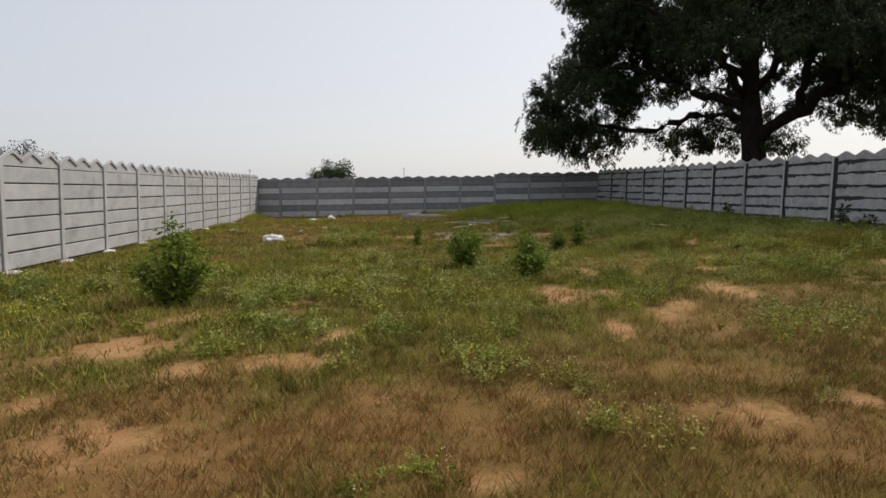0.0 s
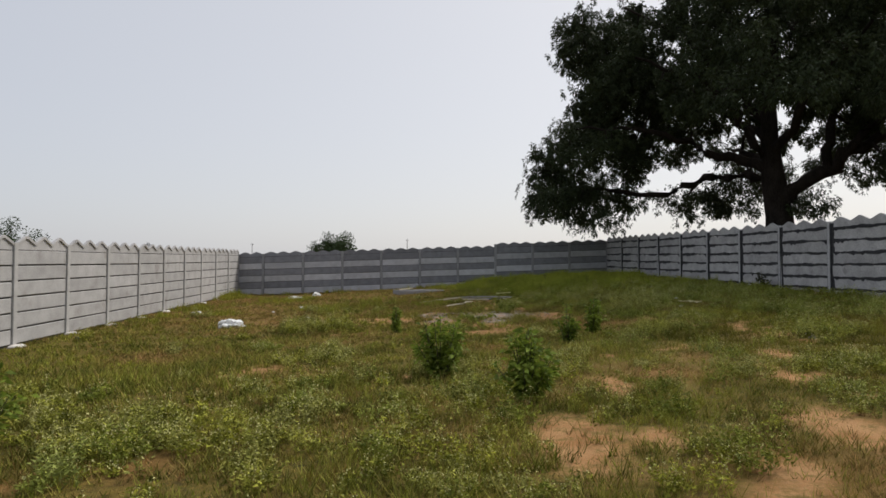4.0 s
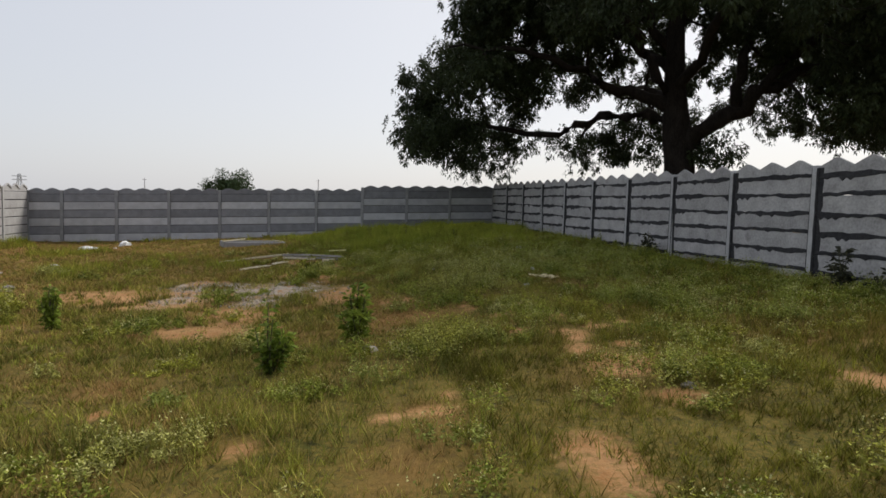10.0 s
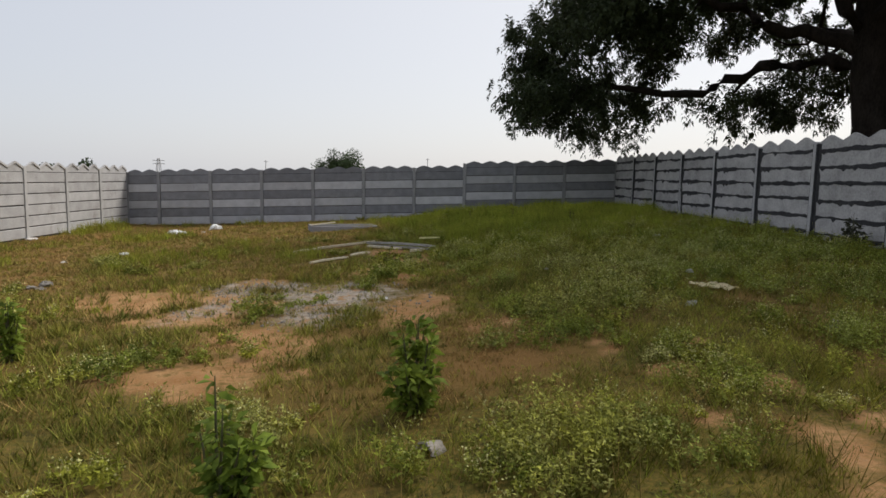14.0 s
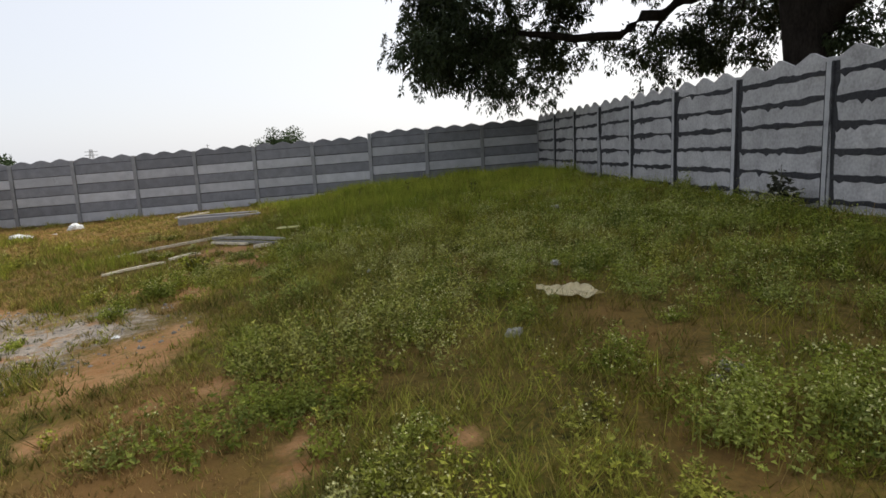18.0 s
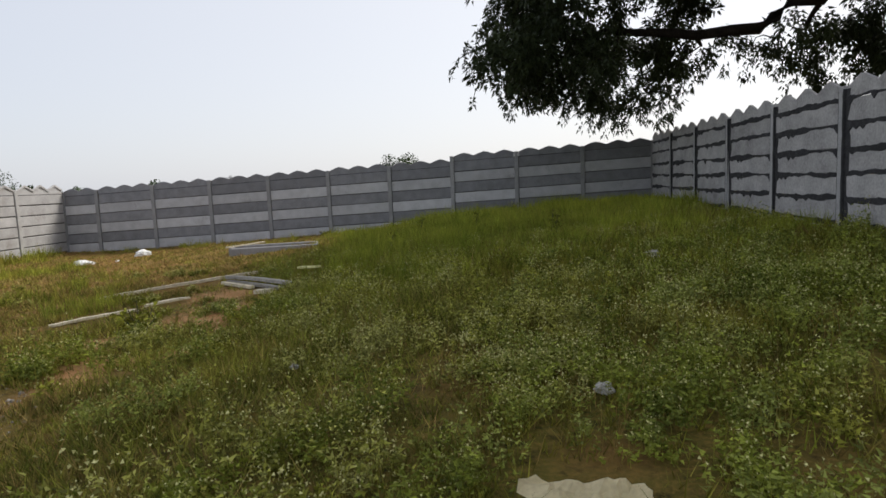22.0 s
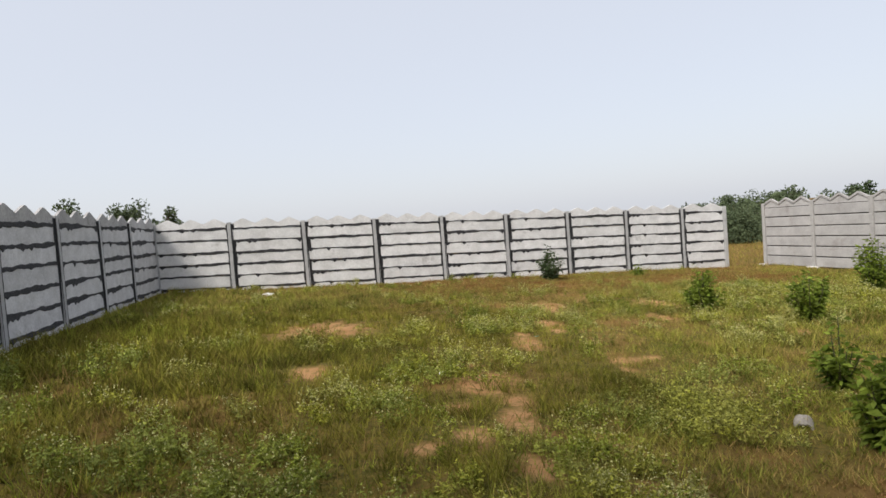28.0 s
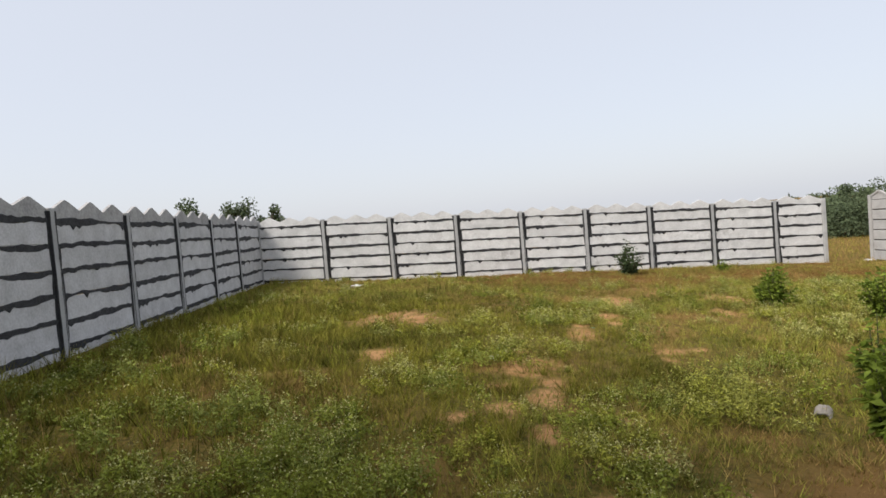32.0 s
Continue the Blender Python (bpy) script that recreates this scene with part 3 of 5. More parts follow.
def mortar_mesh(length, seed, wide=1.0, thick=0.034):
    """A smeared band of mortar with ragged edges and a few drips, proud of the panels."""
    rnd = random.Random(seed)
    bm = bmesh.new()
    n = max(8, int(length / 0.075))
    rows = []
    up, dn, bend = 0.03, 0.03, 0.0
    for i in range(n + 1):
        a = length * i / n
        up = min(0.05 * wide, max(0.012 * wide, up + rnd.uniform(-0.014, 0.014) * wide))
        dn = min(0.055 * wide, max(0.012 * wide, dn + rnd.uniform(-0.016, 0.016) * wide))
        bend = 0.8 * bend + rnd.uniform(-0.006, 0.006)
        d = dn + (rnd.uniform(0.03, 0.09) if rnd.random() < 0.05 else 0)
        rows.append([bm.verts.new((a, 0.02, up + bend)), bm.verts.new((a, thick + rnd.uniform(-0.003, 0.004), up * 0.7 + bend)),
                     bm.verts.new((a, thick + rnd.uniform(-0.003, 0.004), -d * 0.8 + bend)), bm.verts.new((a, 0.02, -d + bend))])
    for p, q in zip(rows, rows[1:]):
        for k in range(3):
            bm.faces.new((p[k], q[k], q[k + 1], p[k + 1]))
    return bm_mesh("mortar_joint", bm)


def upright_mortar_mesh(height, seed):
    """Mortar smeared over both flanks of a post and a little onto the panels."""
    rnd = random.Random(seed)
    bm = bmesh.new()
    n = 24
    for side in (-1, 1):
        rows = []
        low, high = (0.045, 0.095) if side < 0 else (0.008, 0.03)
        w = (low + high) / 2
        for i in range(n + 1):
            z = -height * i / n
            w = min(high, max(low, w + rnd.uniform(-0.016, 0.016)))
            rows.append([bm.verts.new((side * ((0.04 if side < 0 else 0.056) + rnd.uniform(-0.006, 0.006)), 0.0675, z)), bm.verts.new((side * 0.0685, 0.064, z)),
                         bm.verts.new((side * 0.075, 0.033, z)), bm.verts.new((side * (0.085 + w), 0.024, z))])
        for p, q in zip(rows, rows[1:]):
            for k in range(3):
                bm.faces.new((p[k], p[k + 1], q[k + 1], q[k]))
    return bm_mesh("mortar_edge", bm)


def post_mesh(height):
    bm = box_bm(-0.065, 0.065, -0.065, 0.065, -height, 0.015, 0.008)
    return bm_mesh("post", bm)


def footing_mesh(seed):
    rnd = random.Random(seed)
    bm = bmesh.new()
    bmesh.ops.create_icosphere(bm, subdivisions=2, radius=1)
    for v in bm.verts:
        k = 1 + rnd.uniform(-0.16, 0.16)
        v.co = (v.co.x * 0.26 * k, v.co.y * 0.15 * k, max(v.co.z, -0.3) * 0.055)
    return bm_mesh("footing", bm, smooth=True)


POST = post_mesh(2.45)
FOOTS = [footing_mesh(s) for s in range(4)]
UPRIGHT = [upright_mortar_mesh(2.2, s) for s in range(3)]
SHARED = {}


def shared(key, make):
    if key not in SHARED:
        SHARED[key] = make()
    return SHARED[key]


def build_wall(name, label, start, heading, posts, top, inward, style, ends=(True, True)):
    """heading: unit vector along the wall; inward: +1 where the yard lies to the left of it, -1 to the right."""
    wall = holder(name, pose(start.x, start.y, 0, 0, 0, math.degrees(math.atan2(heading.y, heading.x))), label=label, category="wall", kind="structure")
    rnd = random.Random(name)
    pm, cm, nm = {"W": (M_POST_W, M_CONC_W, M_JOINT), "N": (M_POST_N, None, M_JOINT), "E": (M_POST_E, M_CONC_E, M_MORTAR)}[style]
    wide = 1.3 if name == "wall_east" else 1.0
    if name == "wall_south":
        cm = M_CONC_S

    def place(me_name, me, material, a, z, ry=0.0, y=0.0, length=0.0):
        # a piece is modelled with its yard side towards +y
        if inward > 0:
            m = pose(a, y, z, 0, ry, 0)
        else:
            m = Matrix.Translation((a + length, -y, z)) @ Euler((0, radians(-ry), math.pi)).to_matrix().to_4x4()
        return put(me_name, me, material, wall, m)

    for i, d in enumerate(posts):
        if (i == 0 and not ends[0]) or (i == len(posts) - 1 and not ends[1]):
            continue
        lean = rnd.uniform(-0.5, 0.5)
        place("post", shared(("post", style), POST.copy), pm, d, top(d) + rnd.uniform(-0.012, 0.012), lean)
        if style == "W":
            p = start + heading * d
            place("footing", shared(("foot", i % 4), FOOTS[i % 4].copy), M_FOOT, d + rnd.uniform(-0.04, 0.04), gz(p.x + 0.12, p.y) + 0.012, 0, 0.13)
        if style == "E" and i < len(posts) - 1:
            place("mortar_edge", UPRIGHT[i % 3], M_MORTAR, d, top(d) - 0.03)
    for i, (d0, d1) in enumerate(zip(posts, posts[1:])):
        a0, a1 = d0 + 0.072, d1 - 0.072
        ln = a1 - a0
        q = round(ln, 2)
        z0, z1 = top(d0 + (0.05 if style == "N" else 0)), top(d1 - (0.05 if style == "N" else 0))
        v = rnd.randrange(3)
        peak = {"W": 0.155, "N": 0.105, "E": 0.14}[style]
        cmat = cm or M_CONC_ND
        jog = rnd.uniform(-0.008, 0.008)
        rise = round((z1 - z0) / (d1 - d0) * inward, 3)   # pieces follow the slope of the site, posts stand upright

        def lay(nm_, me, material, drop, y=0.0):
            if inward > 0:
                m = Matrix.Translation((a0, y, z0 + jog - drop))
            else:
                m = Matrix.Translation((a1, -y, z1 + jog - drop)) @ Euler((0, 0, math.pi)).to_matrix().to_4x4()
            return put(nm_, me, material, wall, m)

        def sloped(key, make):
            def build():
                me = make()
                for w in me.vertices:
                    w.co.z += rise * w.co.x
                return me
            return shared((*key, rise), build)

        lay("coping", sloped(("cop", style, q, v), lambda: coping_mesh(ln, peak, style == "W", v + len(name), style == "N")), cmat, 0.0)
        for c in range(7 if style == "N" else 6):
            drop = 0.155 + COURSE * (c + 0.5)
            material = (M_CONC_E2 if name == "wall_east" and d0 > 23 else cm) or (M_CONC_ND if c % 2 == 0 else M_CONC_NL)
            if style == "N" and d0 > 13.9 and c == 3:
                material = M_CONC_NL
            wave = 0.006 if style == "E" else 0.0015
            key = ("pan", name, c % 2, q, (v + c) % 3)
            lay("panel", sloped(key, lambda: panel_mesh(ln, 31 * v + c, wave, 0.156 if style == "W" else 0.162)), material, drop + rnd.uniform(-0.004, 0.004), rnd.uniform(-0.003, 0.003))
            if style == "E":
                k = rnd.randrange(6)
                lay("mortar_joint", sloped(("mor", q, k, wide), lambda: mortar_mesh(ln, k * 7 + 1, wide)), M_MORTAR, 0.155 + COURSE * c)
        if style != "E":
            back = sloped(("back", style, q), lambda: bm_mesh("joint_filler", box_bm(-0.02, ln + 0.02, -0.02, -0.008, -2.55, -0.14)))
            lay("joint_filler", back, M_JOINT, 0.0)
    return wall


W_DIR = Vector((math.sin(TH_W), -math.cos(TH_W), 0))
E_DIR = Vector((math.sin(TH_E), -math.cos(TH_E), 0))
S_DIR = Vector((-math.cos(TH_S), -math.sin(TH_S), 0))
W_POSTS = [0.0] + [D_W + BAY * i for i in range(16)] + [D_W + BAY * 15 + D_G0]
N_POSTS = [0.0] + [D_N1 + BAY * i for i in range(9)] + [LN]
F_POSTS = [LE - D_F - BAY * i for i in range(5)]
E_NEAR = [D_E + BAY * i for i in range(11)]
gap = F_POSTS[-1] - E_NEAR[-1]
bays = max(1, round(gap / BAY))
E_POSTS = [0.0] + E_NEAR + [E_NEAR[-1] + gap * (i + 1) / bays for i in range(bays - 1)] + F_POSTS[::-1] + [LE]
S_POSTS = [0.0] + [D_S + BAY * i for i in range(8)] + [D_S + BAY * 7 + D_9]
build_wall("wall_west", "pale grey precast concrete wall with zigzag coping", Vector((0, 0, 0)), W_DIR, W_POSTS, top_w, 1, "W", (False, True))
build_wall("wall_north", "dark grey precast wall with alternating light panels", Vector((0, 0, 0)), Vector((1, 0, 0)), N_POSTS, top_n, -1, "N")
build_wall("wall_east", "grey precast panel wall with smeared dark mortar", NE_C, E_DIR, E_POSTS, top_e, -1, "E", (False, True))
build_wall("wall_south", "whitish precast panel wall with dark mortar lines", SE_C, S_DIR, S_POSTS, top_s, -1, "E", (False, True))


# ---- trees ----
def tube(path, radii, sides=6):
    """Vertices and quads of a tapered round limb along a path."""
    path = [Vector(p) for p in path]
    co, fs = [], []
    for i, p in enumerate(path):
        t = (path[min(i + 1, len(path) - 1)] - path[max(i - 1, 0)]).normalized()
        u = t.orthogonal().normalized()
        w = t.cross(u)
        for k in range(sides):
            a = 2 * math.pi * k / sides
            co.append(p + (u * math.cos(a) + w * math.sin(a)) * radii[i])
    for i in range(len(path) - 1):
        for k in range(sides):
            fs.append((i * sides + k, i * sides + (k + 1) % sides, (i + 1) * sides + (k + 1) % sides, (i + 1) * sides + k))
    return np.array([tuple(c) for c in co]), np.array(fs)


def join_tubes(name, tubes):
    co, fs, n = [], [], 0
    for c, f in tubes:
        co.append(c)
        fs.append(f + n)
        n += len(c)
    return big_mesh(name, np.concatenate(co), np.concatenate(fs), smooth=True)


def leaf_mesh(name, centres, dirs, size, ratio, rng, droop=0.0):
    """One diamond a leaf, folded a little along its rib: centres (n, 3), dirs (n, 3) unit, size (n)."""
    n = len(centres)
    side = np.cross(dirs, rng.normal(size=(n, 3)))
    side /= np.linalg.norm(side, axis=1, keepdims=True) + 1e-9
    L, Wd = size[:, None], (size * ratio)[:, None]
    tip = centres + dirs * L
    tip[:, 2] -= droop * size
    mid = centres + dirs * L * 0.45
    co = np.stack([centres, mid + side * Wd, tip, mid - side * Wd], 1).reshape(-1, 3)
    f = np.arange(n * 4).reshape(n, 4)
    return big_mesh(name, co, f)


def leaf_tri(name, centres, dirs, size, ratio, rng):
    n = len(centres)
    side = np.cross(dirs, rng.normal(size=(n, 3)))
    side /= np.linalg.norm(side, axis=1, keepdims=True) + 1e-9
    wide = side * (size * ratio)[:, None]
    co = np.stack([centres - wide, centres + wide, centres + dirs * size[:, None]], 1).reshape(-1, 3)
    return big_mesh(name, co, np.arange(n * 3).reshape(n, 3))


def crooked(a, b, bend, rng, steps=5):
    a, b = np.array(a, float), np.array(b, float)
    d = np.linalg.norm(b - a)
    off = rng.normal(size=3) * bend * d
    off2 = rng.normal(size=3) * bend * d * 0.6
    ts = np.linspace(0, 1, steps + 1)
    return [tuple(a + (b - a) * t + off * math.sin(math.pi * t) + off2 * math.sin(2 * math.pi * t)) for t in ts]


def big_tree():
    rng = np.random.RandomState(11)
    bx, by = 25.0, -8.7
    bz = float(level(bx, by)) - 0.1
    tree = holder("tree", pose(bx, by, bz), label="huge old spreading tree with dark dense drooping foliage", category="tree")
    P = lambda x, y, z: (x - bx, y - by, z - bz)
    limbs = []
    trunk = [P(bx, by, bz - 0.2), P(bx + .02, by, bz + .5), P(bx + .05, by + .02, bz + 1.6), P(bx + .05, by + .1, 3.6), P(bx - .1, by + .2, 5.0), P(bx - .2, by + .3, 6.6),
             P(bx - .3, by + .2, 8.5), P(bx + .2, by + .5, 11.0), P(bx + .1, by + .2, 13.0)]
    limbs.append(("trunk", trunk, [.95, .74, .6, .54, .5, .38, .3, .2, .1], 12))
    spread = [
        ([(25.3, -8.9, 4.3), (26.3, -9.6, 5.4), (27.4, -10.4, 6.2), (29.2, -11.6, 7.0), (31.5, -13.0, 7.6)], [.55, .48, .36, .26, .12]),
        ([(26.2, -9.5, 5.3), (26.6, -9.7, 6.6), (27.0, -9.6, 8.4), (27.8, -10.2, 10.5)], [.36, .3, .22, .1]),
        ([(26.8, -10.0, 5.8), (27.5, -11.2, 7.2), (28.2, -12.6, 8.8), (28.8, -14.2, 10.2)], [.28, .24, .18, .08]),
        ([(24.8, -8.5, 5.2), (23.6, -7.2, 5.45), (22.6, -6.0, 5.25), (21.6, -5.4, 4.85), (20.4, -4.9, 4.9), (18.4, -4.2, 5.3), (16.6, -3.8, 5.2)], [.42, .34, .27, .22, .19, .13, .06]),
        ([(24.7, -8.4, 5.6), (23.4, -7.6, 6.4), (22.2, -7.3, 6.7), (20.6, -7.2, 7.4), (18.6, -7.0, 7.7), (16.6, -6.8, 7.6)], [.4, .33, .26, .2, .13, .06]),
        ([(24.6, -8.4, 6.2), (23.2, -8.6, 7.6), (21.8, -9.4, 8.6), (20.0, -10.2, 9.3), (17.8, -10.6, 9.6)], [.34, .28, .22, .15, .07]),
        ([(24.7, -8.4, 6.8), (24.0, -6.8, 8.4), (22.6, -5.0, 10.0), (20.8, -3.8, 11.4), (17.6, -2.8, 12.3)], [.34, .28, .2, .13, .06]),
        ([(24.9, -8.2, 5.6), (25.4, -6.4, 6.6), (26.2, -4.0, 7.4), (27.2, -1.2, 8.0)], [.36, .28, .18, .08]),
        ([(24.8, -8.7, 6.5), (24.6, -10.6, 7.8), (24.0, -13.0, 8.8), (23.4, -15.6, 9.2)], [.32, .26, .18, .08]),
        ([(24.8, -8.2, 7.5), (26.0, -6.6, 9.6), (27.8, -5.0, 11.6)], [.3, .22, .1]),
        ([(24.7, -8.3, 7.8), (22.8, -8.0, 10.0), (20.6, -8.2, 11.6), (18.2, -8.4, 12.6)], [.28, .22, .14, .06]),
    ]
    for pts, rad in spread:
        fine_p, fine_r = [], []
        for i in range(len(pts) - 1):
            for t in (0.0, 0.34, 0.67):
                j = rng.normal(size=3) * (0.16 * min(1.0, rad[i] / 0.3) if t else 0.0)
                fine_p.append(P(*[pts[i][k] * (1 - t) + pts[i + 1][k] * t + j[k] for k in range(3)]))
                fine_r.append((rad[i] * (1 - t) + rad[i + 1] * t) * 0.62)
        limbs.append(("limb", fine_p + [P(*pts[-1])], fine_r + [rad[-1] * 0.62], 8))
    nodes = []
    for kind, pts, rad, sides in limbs:
        c, f = tube(pts, rad, sides)
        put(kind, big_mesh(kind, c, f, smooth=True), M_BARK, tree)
        for p, q, r in zip(pts, pts[1:], rad[1:]):
            for t in (0.0, 0.5, 1.0):
                nodes.append((np.array(p) * (1 - t) + np.array(q) * t, r))
    # clumps of foliage in a wide dome that is hollow underneath, by the trunk
    cl = []
    while len(cl) < 850:
        r, a = 11.3 * math.sqrt(rng.rand()), rng.rand() * 2 * math.pi
        z = 3.6 + rng.rand() * 13.0
        edge = 10.6 + 0.9 * math.sin(3 * a + 1.0) + 0.7 * math.sin(5 * a) - 2.9 * min(1.0, max(0.0, (z - 5.2) / 2.6)) * (0.5 - 0.5 * math.cos(a - 0.35)) ** 0.6
        zt = 8.0 + 8.2 * math.sqrt(max(0, 1 - (r / edge) ** 2))
        zb = 9.0 - 0.58 * r + 1.6 * max(0.0, math.cos(a - 1.2)) if r < 6.5 else 4.8 + 0.5 * math.sin(4 * a) - 0.05 * (r - 6.5) + 2.4 * max(0.0, math.cos(a - 1.75))
        fore = max(0.0, math.cos(a + 2.25))            # the side that faces the yard is open below
        zb += fore ** 1.1 * (3.2 if r < 6.0 else 2.1)
        if r > edge or z > zt or z < zb:
            continue
        depth = min(edge - r, zt - z, (z - zb) * 1.3)
        if depth > 2.6 and z < 9.0 and rng.rand() < 0.44:
            continue
        cl.append((r * math.cos(a), r * math.sin(a), z - bz))
    # hanging clumps on the side towards the far corner
    skirt = 66
    while skirt:
        x, y = 15.1 + 5.9 * rng.rand(), -6.2 + 7.0 * rng.rand()
        if math.hypot(x - 25.1, y + 8.5) > 12.3 or (x < 16.0 and abs(y + 4.1) > 1.3):
            continue
        cl.append(P(x, y, float(np.interp(x, [14.4, 15.5, 17, 19, 21], [5.0, 4.7, 4.15, 3.8, 3.9])) + 2.2 * rng.rand() ** 1.6))
        skirt -= 1
    for k in range(44):
        t = rng.rand()
        cl.append(P(*[np.interp(t, [0, .5, 1], row) + rng.normal() * .55 for row in ((15.9, 17.4, 19.4), (-4.1, -2.6, 0.2), (5.9, 7.4, 9.2))]))
    for k in range(16):
        cl.append(P(16.6 + 2.4 * rng.rand(), -6.6 + 3.0 * rng.rand(), 11.8 + 1.6 * rng.rand()))
    for k in range(7):
        cl.append(P(23.0 + rng.normal() * .8, -3.0 + rng.normal() * .7, 3.8 + 1.5 * rng.rand()))
    for k in range(28):
        t = rng.rand()
        cl.append(P(17.0 + 4.0 * t + rng.normal() * 0.35, -2.6 - 2.0 * t + rng.normal() * 0.8, 12.4 + rng.normal() * 0.8))
    for k in range(5):
        cl.append(P(25.9 + rng.normal() * .3, -9.4 + rng.normal() * .3, 3.7 + .7 * rng.rand()))
    for k in range(66):
        cl.append(P(17.4 + 3.4 * rng.rand(), -7.0 + 3.4 * rng.rand(), 6.2 + 5.4 * rng.rand()))
    for k in range(64):
        cl.append(P(26.1 + 4.0 * rng.rand(), -15.6 + 3.2 * rng.rand(), 4.6 + rng.rand() * 3.2))
    for k in range(20):
        cl.append(P(25.2 + rng.normal() * 1.3, -4.4 + rng.normal() * 0.9, 4.1 + rng.rand() * 1.6))
    cl = np.array(cl)
    cl = cl[np.argsort(np.linalg.norm(cl - np.array([0, 0, 5.0]), axis=1))]
    twigs, hang = [], []
    np_pos = [n[0] for n in nodes]
    np_rad = [n[1] for n in nodes]
    for c in cl:
        arr = np.array(np_pos)
        d = np.linalg.norm(arr - c, axis=1) + 0.6 * np.maximum(0, arr[:, 2] - c[2] - 1.5)
        j = int(np.argmin(d))
        if d[j] > 0.25:
            r0 = max(0.02, min(0.08, np_rad[j] * 0.6))
            pts = crooked(np_pos[j], c, 0.12, rng, 4)
            twigs.append(tube(pts, [r0, r0 * .85, r0 * .7, r0 * .5, 0.012], 4))
            np_pos.append((np.array(np_pos[j]) + c) / 2)
            np_rad.append(r0 * 0.8)
        np_pos.append(c)
        np_rad.append(0.035)
    # sprays that hang from the lowest and outermost clumps
    for c in cl[(cl[:, 2] + bz < 6.6) & (cl[:, 0] < -3.5)]:
        for k in range(rng.randint(0, 4)):
            out = c[:2] / (np.hypot(c[0], c[1]) + 1e-6)
            a = c + rng.normal(size=3) * np.array([.45, .45, .2])
            length = rng.uniform(.25, .8)
            drop = np.array([out[0] * rng.uniform(.1, .6) + rng.normal() * .25, out[1] * rng.uniform(.1, .6) + rng.normal() * .25, -1.0]) * length
            mid = a + drop * np.array([.75, .75, .4])
            twigs.append(tube([tuple(a), tuple(mid), tuple(a + drop)], [.014, .01, .005], 3))
            u = rng.rand(34)[:, None]
            hang.append(np.where(u < .5, a + (mid - a) * u * 2, mid + (a + drop - mid) * (u - .5) * 2) + rng.normal(size=(34, 3)) * .035)
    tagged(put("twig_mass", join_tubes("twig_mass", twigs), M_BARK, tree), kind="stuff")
    # the rim is airy, the heart dense
    rim = (cl[:, 2] + bz < 7.2) | (np.hypot(cl[:, 0], cl[:, 1]) > 9.0)
    own = np.arange(len(cl)).repeat(np.where(rim, rng.randint(280, 560, len(cl)), 640))
    n = len(own)
    v = rng.normal(size=(n, 3))
    v /= np.linalg.norm(v, axis=1, keepdims=True)
    size_c = rng.uniform(0.45, 1.05, len(cl))
    # leaves sit on sprigs: two dozen points a clump
    sprig = rng.normal(size=(len(cl), 24, 3))
    sprig /= np.linalg.norm(sprig, axis=2, keepdims=True)
    sprig *= (rng.rand(len(cl), 24, 1) ** 0.5) * np.array([1.0, 1.0, 0.9])
    base = sprig[own, rng.randint(0, 24, n)] * size_c[own][:, None]
    centres = cl[own] + base + v * (rng.rand(n) ** 0.55)[:, None] * np.array([0.13, 0.13, 0.2])
    dirs = base * 0.5 + v * 0.7 + np.array([0, 0, -0.75])
    dirs /= np.linalg.norm(dirs, axis=1, keepdims=True)
    hang = np.concatenate(hang)
    fall = rng.normal(size=hang.shape) * .6 + np.array([0, 0, -0.7])
    fall /= np.linalg.norm(fall, axis=1, keepdims=True)
    centres, dirs, n = np.concatenate([centres, hang]), np.concatenate([dirs, fall]), n + len(hang)
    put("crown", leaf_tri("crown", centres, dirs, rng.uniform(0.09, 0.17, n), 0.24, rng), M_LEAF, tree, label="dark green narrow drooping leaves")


big_tree()


